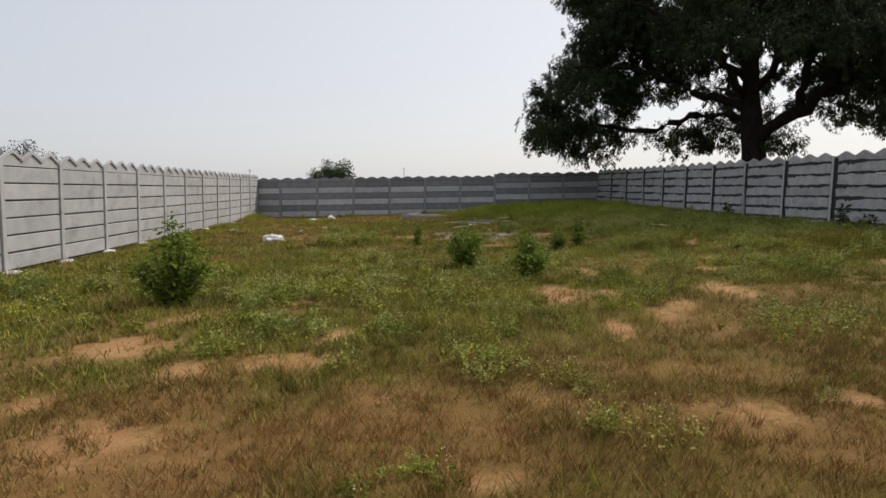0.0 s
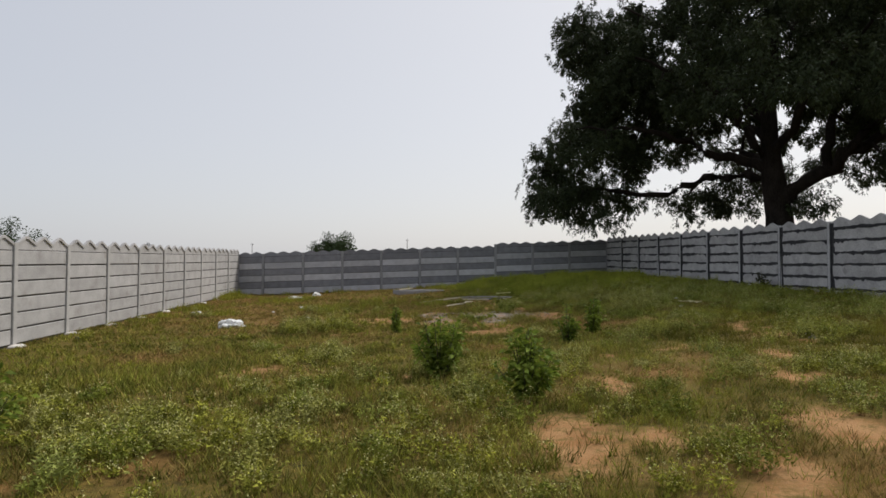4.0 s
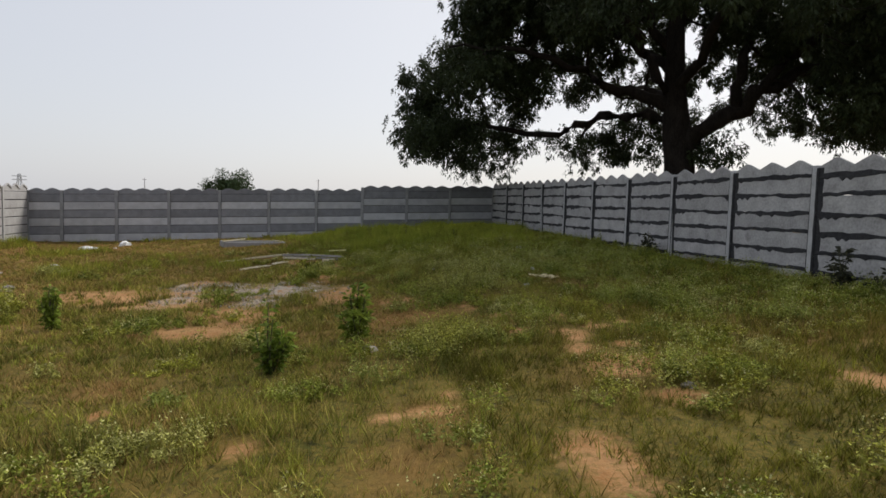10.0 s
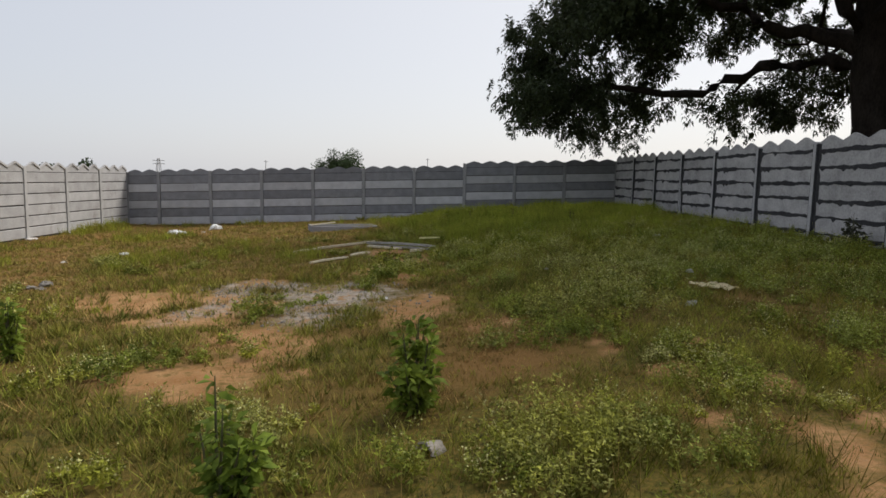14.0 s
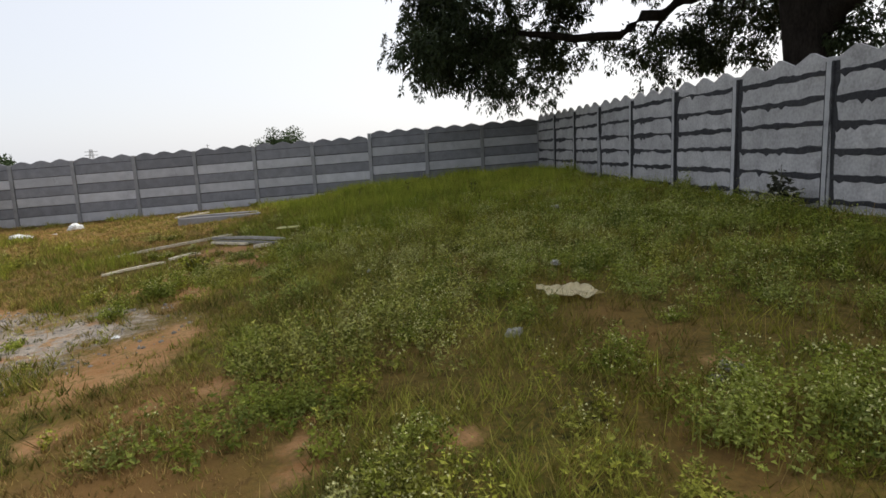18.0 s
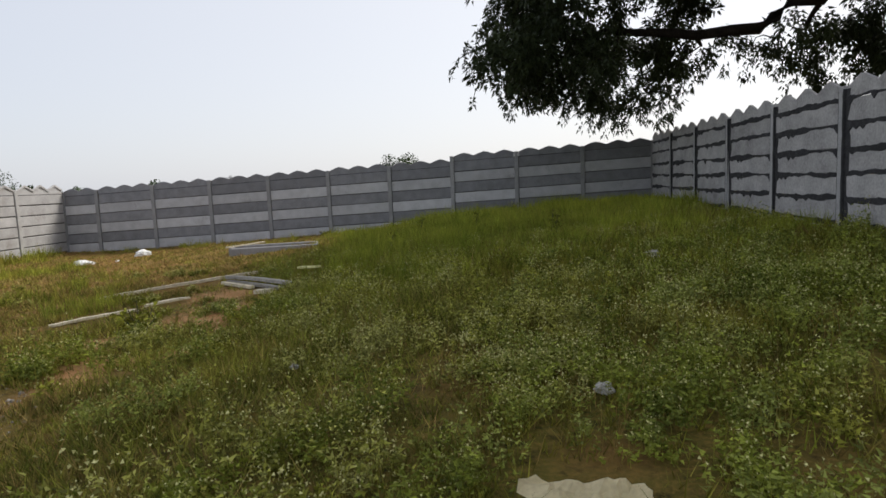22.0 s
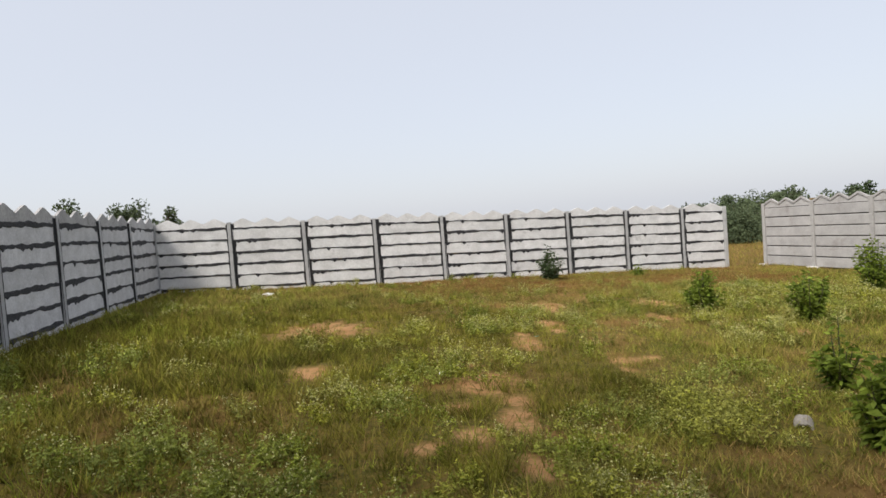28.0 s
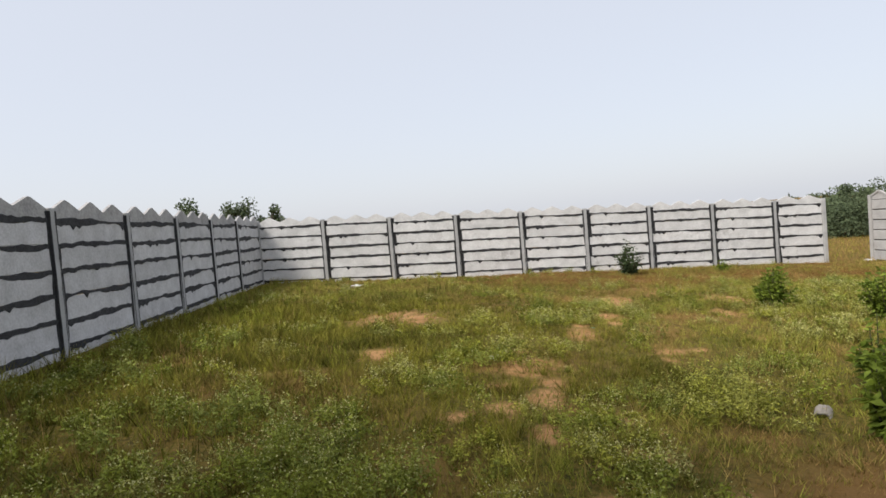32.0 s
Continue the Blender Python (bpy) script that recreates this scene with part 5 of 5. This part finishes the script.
# ---- grass and weeds ----
def blades(name, label, pts, height, width, lean, tone, material, rng):
    """Single tapering blades: pts (n, 2), the rest arrays of n."""
    n = len(pts)
    a = rng.rand(n) * 6.283
    side = np.stack([np.cos(a), np.sin(a), np.zeros(n)], 1)
    b = rng.rand(n) * 6.283
    bend = np.stack([np.cos(b), np.sin(b), np.zeros(n)], 1) * (lean * height)[:, None]
    root = np.concatenate([pts, (ground_z(pts[:, 0], pts[:, 1]) - 0.006)[:, None]], 1)
    tip = root + bend
    tip[:, 2] += height
    co = np.stack([root - side * width[:, None] / 2, root + side * width[:, None] / 2, tip], 1).reshape(-1, 3)
    f = np.arange(n * 3).reshape(n, 3)
    ob = put(name, big_mesh(name, co, f, {"tone": tone.repeat(3)}), material)
    return tagged(ob, label, "grass", kind="stuff")


# the larger clumps, fresh green and pale: place, radius, height
GREEN_A = [(7.58, -32.83, 0.27, 0.16), (10.2, -32.3, 0.14, 0.26), (6.04, -30.4, 0.17, 0.15), (5.59, -30.29, 0.1, 0.12), (8.63, -30.07, 0.3, 0.22),
           (7.57, -29.98, 0.33, 0.22), (6.47, -29.61, 0.38, 0.25), (10.77, -28.8, 0.32, 0.38), (5.97, -28.24, 0.29, 0.33), (10.76, -27.63, 0.28, 0.24),
           (13.67, -27.52, 0.44, 0.38), (9.48, -27.52, 0.27, 0.27), (8.16, -26.96, 0.2, 0.29), (11.88, -26.68, 0.2, 0.33), (14.07, -26.58, 0.17, 0.25),
           (7.5, -26.46, 0.28, 0.23), (13.95, -26.36, 0.21, 0.19), (2.05, -26.12, 0.43, 0.29), (12.85, -25.41, 0.2, 0.23), (12.81, -24.69, 0.23, 0.24),
           (14.7, -24.51, 0.16, 0.19), (14.03, -24.26, 0.08, 0.11), (13.2, -23.99, 0.17, 0.19), (11.4, -23.89, 0.16, 0.16)]
GREEN_B = [(15.27, -23.71, 0.54, 0.18), (11.77, -23.18, 0.32, 0.16), (9.36, -23.16, 0.15, 0.16), (12.04, -23.07, 0.17, 0.21), (10.79, -23.02, 0.24, 0.14),
           (12.54, -22.79, 0.25, 0.27), (15.57, -22.22, 0.32, 0.21), (14.16, -22.16, 0.13, 0.13), (18.28, -21.85, 0.33, 0.41), (13.92, -21.64, 0.39, 0.18),
           (14.73, -21.01, 0.36, 0.26), (16.51, -20.65, 0.28, 0.25), (16.81, -20.38, 0.43, 0.38), (14.31, -19.86, 0.16, 0.13), (9.78, -19.78, 0.5, 0.21),
           (14.39, -19.33, 0.2, 0.13), (13.91, -19.19, 0.68, 0.2), (14.24, -18.71, 0.32, 0.22), (17.04, -18.4, 0.25, 0.27), (13.82, -17.99, 0.49, 0.21),
           (10.1, -17.69, 0.13, 0.19), (14.57, -17.68, 0.33, 0.17), (16.87, -17.68, 0.26, 0.15), (10.44, -17.57, 0.38, 0.27)]
GREEN_C = [(10.75, -16.95, 0.3, 0.14), (10.11, -16.68, 0.33, 0.12), (10.5, -16.41, 0.22, 0.13), (13.56, -16.35, 0.37, 0.29), (11.63, -16.34, 0.18, 0.12),
           (11.56, -15.87, 0.3, 0.21), (13.35, -15.22, 0.28, 0.41), (11.75, -14.96, 0.62, 0.38), (13.09, -14.09, 0.36, 0.11), (11.97, -13.78, 0.2, 0.21),
           (13.18, -13.07, 0.44, 0.24), (12.5, -21.9, .22, .42)]
PALE_A = [(8.94, -32.52, 0.3, 0.3), (11.32, -30.55, 0.7, 0.26), (8.77, -28.94, 0.5, 0.12), (5.97, -27.24, 0.61, 0.3), (12.33, -26.41, 0.35, 0.25),
          (14.86, -25.75, 0.23, 0.34), (10.56, -25.61, 0.22, 0.23), (10.78, -24.26, 0.37, 0.17), (11.11, -24.12, 0.3, 0.15), (14.97, -23.88, 0.7, 0.28),
          (7.25, -22.69, 0.7, 0.25), (14.14, -22.1, 0.18, 0.15), (13.16, -21.97, 0.58, 0.41), (13.37, -21.6, 0.57, 0.3), (14.7, -21.42, 0.48, 0.15),
          (11.27, -21.22, 0.32, 0.28), (14.65, -20.82, 0.27, 0.24), (17.57, -20.63, 0.35, 0.18), (15.72, -20.42, 0.25, 0.16), (15.57, -19.89, 0.17, 0.13),
          (14.34, -18.43, 0.7, 0.43), (7.07, -17.88, 0.7, 0.38), (6.09, -17.82, 0.7, 0.39), (14.8, -17.42, 0.65, 0.4)]
PALE_B = [(17.13, -16.84, 0.39, 0.28), (14.9, -15.5, .6, .3), (15.6, -14.6, .6, .3), (14.0, -14.6, .5, .3), (15.2, -13.4, .6, .3), (16.2, -15.2, .6, .3), (16.3, -13.6, .6, .3),
          (14.3, -13.2, .5, .25), (16.9, -15.6, .5, .3), (15.9, -16.4, .4, .2), (13.3, -12.2, .5, .25), (14.8, -11.8, .5, .25)]

LINE = np.array([(7.6, -35.4), (8.2, -33.5), (8.6, -32.2), (10.1, -30.5), (11.6, -29.0), (12.3, -27.3), (12.5, -25.6), (13.2, -24.2), (14.6, -22.6), (15.2, -21.3), (16.1, -19.5), (16.3, -17.6), (15.9, -16.9)])


def near(x, y):
    """Distance from the line along which the yard is crossed."""
    best = np.full(x.shape, 1e9)
    for (ax, ay), (bx, by) in zip(LINE, LINE[1:]):
        dx, dy = bx - ax, by - ay
        t = np.clip(((x - ax) * dx + (y - ay) * dy) / (dx * dx + dy * dy), 0, 1)
        best = np.minimum(best, np.hypot(x - ax - t * dx, y - ay - t * dy))
    return best


def scatter(n, rng, chance):
    x, y = rng.uniform(0.05, LN - 0.05, n), rng.uniform(-35.8, -0.08, n)
    keep = rng.rand(n) < chance(x, y)
    return np.stack([x[keep], y[keep]], 1)


def sprigs(name, label, category, centres, dirs, size, ratio, tone, material, rng):
    """Small single leaves, one triangle each."""
    n = len(centres)
    side = np.cross(dirs, rng.normal(size=(n, 3)))
    side /= np.linalg.norm(side, axis=1, keepdims=True) + 1e-9
    L, Wd = size[:, None], (size * ratio)[:, None]
    co = np.stack([centres - side * Wd, centres + side * Wd, centres + dirs * L], 1).reshape(-1, 3)
    ob = put(name, big_mesh(name, co, np.arange(n * 3).reshape(n, 3), {"tone": tone.repeat(3)}), material)
    return tagged(ob, label, category, kind="stuff")


PLANK_PLACES = [(9.8, -10.6, 1.0, .5, .8), (10.6, -9.6, 1.0, .5, .8), (10.4, -12.75, .9, .5, .8), (11.5, -10.55, .6, .4, -.7), (12.3, -11.25, .5, .3, -.7), (16.2, -17.65, .42, .42, 0), (11.0, -11.85, .6, .45, .8)]


def weed_clumps(rng, cen, rad, tall, pale, material, bloom):
    """Clumps of stalks with small leaves; bloom: the share of stalks with pale flower heads."""
    # a clump is a loose set of tufts, each of a height of its own
    tufts = np.clip(rad * rad * 75, 1, 24).astype(int)
    src = np.arange(len(cen)).repeat(tufts)
    q = np.sqrt(rng.rand(len(src))) * (tufts[src] > 1)
    ang = rng.rand(len(src)) * 6.283
    mid = cen[src] + np.stack([np.cos(ang), np.sin(ang)], 1) * (q * rad[src] * rng.uniform(.6, 1.35, len(src)))[:, None]
    high = tall[src] * (1.05 - 0.45 * q ** 2) * rng.uniform(.45, 1.3, len(src))
    wide = np.minimum(rad[src], rng.uniform(.04, .13, len(src)))
    keep = (spots(mid[:, 0], mid[:, 1], PLANK_PLACES, .3) < .3) & (rng.rand(len(mid)) > .75 * spots(mid[:, 0], mid[:, 1], GRAVEL, .8))
    src, mid, high, wide = src[keep], mid[keep], high[keep], wide[keep]
    each = np.clip(wide * wide * 1700, 5, 26).astype(int)
    own = np.arange(len(mid)).repeat(each)
    t = mid[own] + rng.normal(size=(len(own), 2)) * (wide[own] * .6)[:, None]
    hgt = high[own] * rng.uniform(.5, 1.15, len(own))
    pale = np.clip(pale[src] + rng.normal(size=len(src)) * .15, 0, 1)
    n, k = len(t), 10
    base = np.concatenate([t, ground_z(t[:, 0], t[:, 1])[:, None]], 1).repeat(k, 0)
    s = 0.12 + 0.88 * rng.rand(n * k) ** 0.7
    slant = (rng.normal(size=(n, 2)) * .22).repeat(k, 0) * (s * hgt.repeat(k))[:, None]
    off = rng.normal(size=(n * k, 2)) * (0.018 - 0.008 * s)[:, None] + slant
    c = base + np.concatenate([off, (s * hgt.repeat(k))[:, None]], 1)
    dr = rng.normal(size=(n * k, 3)) * np.array([1, 1, .4]) + np.array([0, 0, .35])
    dr /= np.linalg.norm(dr, axis=1, keepdims=True)
    size = rng.uniform(.016, .04, n * k) * (1.15 - .5 * s) * (1 + 0.1 * near(c[:, 0], c[:, 1]))
    sprigs("weeds", "clumps of small-leaved green weeds on upright stalks", "weeds", c, dr, size, .25, pale[own].repeat(k), material, rng)
    m = rng.rand(n) < .5
    st, sh = t[m], hgt[m]
    blades("weed_stalks", "thin green stalks of weeds", st, sh * 1.05, np.clip(0.004 + 0.0006 * near(st[:, 0], st[:, 1]), .004, .01), np.full(len(st), .12), np.full(len(st), .15), M_GRASS, rng)
    pick = (fbm(t[:, 0] + 9, t[:, 1], .5) > .34) & (rng.rand(n) < bloom)
    fl, fh = t[pick], hgt[pick]
    k = 3
    c = np.concatenate([fl.repeat(k, 0) + rng.normal(size=(len(fl) * k, 2)) * .022, (ground_z(fl[:, 0], fl[:, 1]).repeat(k) + fh.repeat(k) * rng.uniform(.85, 1.15, len(fl) * k) + .01)[:, None]], 1)
    dr = rng.normal(size=c.shape) + np.array([0, 0, 1.0])
    dr /= np.linalg.norm(dr, axis=1, keepdims=True)
    sprigs("flowers", "tiny white flower heads on weeds", "flowers", c, dr, rng.uniform(.007, .013, len(c)) * (1 + .07 * near(c[:, 0], c[:, 1])), .55, np.zeros(len(c)), M_FLOWER, rng)


def grow():
    rng = np.random.RandomState(21)

    def clear(x, y):
        b = bare_at(x, y) + 0.8 * (fbm(x, y, 1.6) - .5) + 0.7 * (vnoise(x, y, 6.0) - .5)
        g = spots(x, y, GRAVEL, .8) + 1.0 * (fbm(x, y, 1.6) - .5) + 0.8 * (vnoise(x, y, 5.0) - .5)
        return np.clip(1.0 - np.clip((b - .3) / .35, 0, .92), 0.06, 1) * np.clip(1.0 - np.clip((g - .4) / .35, 0, .88), 0.06, 1) * (1 - 0.99 * spots(x, y, PLANK_PLACES, .3)) * (1 - .25 * spots(x, y, WORN))

    def rank(x, y):
        # the weedy strip along the mortared wall
        return np.clip((x - 14.7 + 0.6 * (fbm(x, y, .8) - .5)) / 2.0, 0, 1) * np.clip((-9.5 - y) / 3, 0, 1) * np.clip((y + 24) / 3 + (x > 18.5), 0, 1)

    # turf: tufts of short blades, close in some places and sparse in others
    def chance(x, y):
        d = near(x, y)
        return clear(x, y) * np.clip(1.25 - d / 14, 0.35, 1) * np.clip((fbm(x, y, 1.9) - 0.36) * 5, 0.35, 1) * (1 - 0.5 * rank(x, y))
    t = scatter(270000, rng, chance)
    k = 8
    own = np.arange(len(t)).repeat(k)
    p = t[own] + rng.normal(size=(len(own), 2)) * rng.uniform(.012, .045, len(t))[own][:, None]
    x, y = p[:, 0], p[:, 1]
    lush, d = lush_at(x, y), near(x, y)
    h = (0.025 + 0.05 * rng.rand(len(p))) * (rng.uniform(.5, 1.9, len(t)) ** 1.3)[own] * (1 + 1.0 * lush) * (0.4 + 1.2 * fbm(x, y, 0.8)) * (1 - 0.4 * dry_at(x, y))
    w = np.clip(0.006 + 0.0013 * d, 0.007, 0.02)
    tone = np.clip(dry_at(x, y) * 0.75 + (rng.normal(size=len(t)) * 0.3)[own] + rng.normal(size=len(p)) * 0.1 + 0.02, 0, 1)
    lean = 0.9 * rng.rand(len(p)) + .2
    # darker grass in the strip and where it runs out towards the gate wall
    runout = np.clip((x - 12.4) / 1.2, 0, 1) * np.clip((-21.0 - y) / 1.5, 0, 1) * np.clip((y + 30.5) / 1.5, 0, 1)
    deep = (np.maximum(rank(x, y), .8 * runout) + .5 * (fbm(x, y, 1.1) - .5) > .4)
    for mask, label, material in ((~deep, "short olive and dry brown grass", M_GRASS), (deep, "short dark green grass among weeds", M_DEEPGRASS)):
        blades("short_grass", label, p[mask], h[mask], w[mask], lean[mask], tone[mask], material, rng)

    # reddish dry turf by the gate wall
    t = np.stack([rng.uniform(2.5, 14.0, 26000), rng.uniform(-35.7, -30.0, 26000)], 1)
    t = t[rng.rand(len(t)) < clear(t[:, 0], t[:, 1]) * np.clip((fbm(t[:, 0], t[:, 1], 2.4) - .3) * 4, .15, 1) * np.clip((-30.2 - t[:, 1]) / 1.2, 0, 1)]
    own = np.arange(len(t)).repeat(7)
    p = t[own] + rng.normal(size=(len(own), 2)) * .025
    tone = np.clip(.55 + (rng.normal(size=len(t)) * .35)[own], 0, 1)
    blades("dry_turf", "short reddish brown dry grass", p, (.03 + .06 * rng.rand(len(p))) * rng.uniform(.5, 1.6, len(t))[own], np.full(len(p), .005), .9 * rng.rand(len(p)) + .2, tone, M_DRYGRASS, rng)

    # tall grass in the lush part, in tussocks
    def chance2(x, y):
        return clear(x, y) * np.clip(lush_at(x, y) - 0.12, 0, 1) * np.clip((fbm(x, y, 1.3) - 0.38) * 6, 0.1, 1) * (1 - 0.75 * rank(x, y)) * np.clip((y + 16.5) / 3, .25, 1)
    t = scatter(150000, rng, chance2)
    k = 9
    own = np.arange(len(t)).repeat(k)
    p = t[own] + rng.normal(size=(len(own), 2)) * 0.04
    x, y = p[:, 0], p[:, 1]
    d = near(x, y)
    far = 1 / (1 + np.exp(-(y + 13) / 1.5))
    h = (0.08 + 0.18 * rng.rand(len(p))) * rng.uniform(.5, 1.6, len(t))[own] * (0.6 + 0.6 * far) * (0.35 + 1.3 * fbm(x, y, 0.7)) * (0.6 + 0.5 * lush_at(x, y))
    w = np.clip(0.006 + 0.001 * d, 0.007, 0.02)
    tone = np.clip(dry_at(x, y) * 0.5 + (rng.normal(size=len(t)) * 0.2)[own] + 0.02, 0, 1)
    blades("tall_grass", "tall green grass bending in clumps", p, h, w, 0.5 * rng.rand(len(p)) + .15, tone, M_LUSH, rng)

    # dry seeding stalks
    def chance3(x, y):
        return clear(x, y) * np.clip((fbm(x + 20, y, 0.5) - 0.5) * 5, 0.03, 1) * (1 - .6 * (x < 11) * (y > -24)) * np.clip(1.2 - near(x, y) / 12, .15, 1)
    t = scatter(30000, rng, chance3)
    x, y = t[:, 0], t[:, 1]
    n = len(t)
    blades("dry_stalks", "thin straw-coloured seeding grass stalks", t, 0.1 + 0.2 * rng.rand(n), np.clip(0.004 + 0.0006 * near(x, y), .004, .01), 0.5 * rng.rand(n), np.clip(.75 + .2 * rng.normal(size=n), 0, 1), M_GRASS, rng)

    # small-leaved weeds on upright stalks, in clumps, many with tiny pale flower heads
    def chance4(x, y):
        c = np.clip((fbm(x - 30, y + 11, 0.42) - 0.47) * 6, 0, 1)
        return clear(x, y) * np.clip(np.maximum(np.maximum(c * .6, 0.5 * lush_at(x, y) * (y > -14)), rank(x, y) * (0.4 + 0.6 * vnoise(x, y, 1.5))), 0.05, 1) * np.clip(1.25 - near(x, y) / 11, 0.1, 1) * np.clip((y + 33.5) / 3, .3, 1) * np.where((x < 11.5) & (y > -24), .35, 1)
    cen = scatter(6400, rng, chance4)
    rad = rng.uniform(.06, .3, len(cen)) * (0.5 + 0.9 * fbm(cen[:, 0], cen[:, 1], .5))
    tall = rng.uniform(.06, .2, len(cen)) + 0.3 * rad
    pale = np.clip(rng.normal(size=len(cen)) * .3 + .1, 0, 1)
    big = np.array(PALE_A + PALE_B)
    own = rank(cen[:, 0], cen[:, 1]) <= .45
    weed_clumps(rng, np.concatenate([cen[own], big[:, :2]]), np.append(rad[own], big[:, 2]), np.append(tall[own], big[:, 3]), np.append(pale[own], rng.uniform(.15, .6, len(big))), M_WEED, .6)
    big = np.array(GREEN_A + GREEN_B + GREEN_C)
    fresh = (rng.rand(len(cen)) < .2) | (rank(cen[:, 0], cen[:, 1]) > .45)
    weed_clumps(rng, np.concatenate([big[:, :2], cen[fresh] + .1]), np.append(big[:, 2], rad[fresh] * 1.3), np.append(big[:, 3], tall[fresh] * 1.2), np.clip(rng.normal(size=len(big) + fresh.sum()) * .2 + .1, 0, 1), M_GREENWEED, .3)

    # outside the gateway
    n = 26000
    p = np.stack([rng.uniform(-14, 3.2, n), rng.uniform(-58, -34.5, n)], 1)
    p = p[(p[:, 0] < 2.2) & ((p[:, 0] > 0.3) | (p[:, 1] < -36.3))]
    m = len(p)
    blades("outer_grass", "yellow-green grass outside the gateway", p, .08 + .16 * rng.rand(m), np.full(m, .02), rng.rand(m) * .6, np.clip(.45 + .3 * rng.normal(size=m), 0, 1), M_GRASS, rng)


grow()
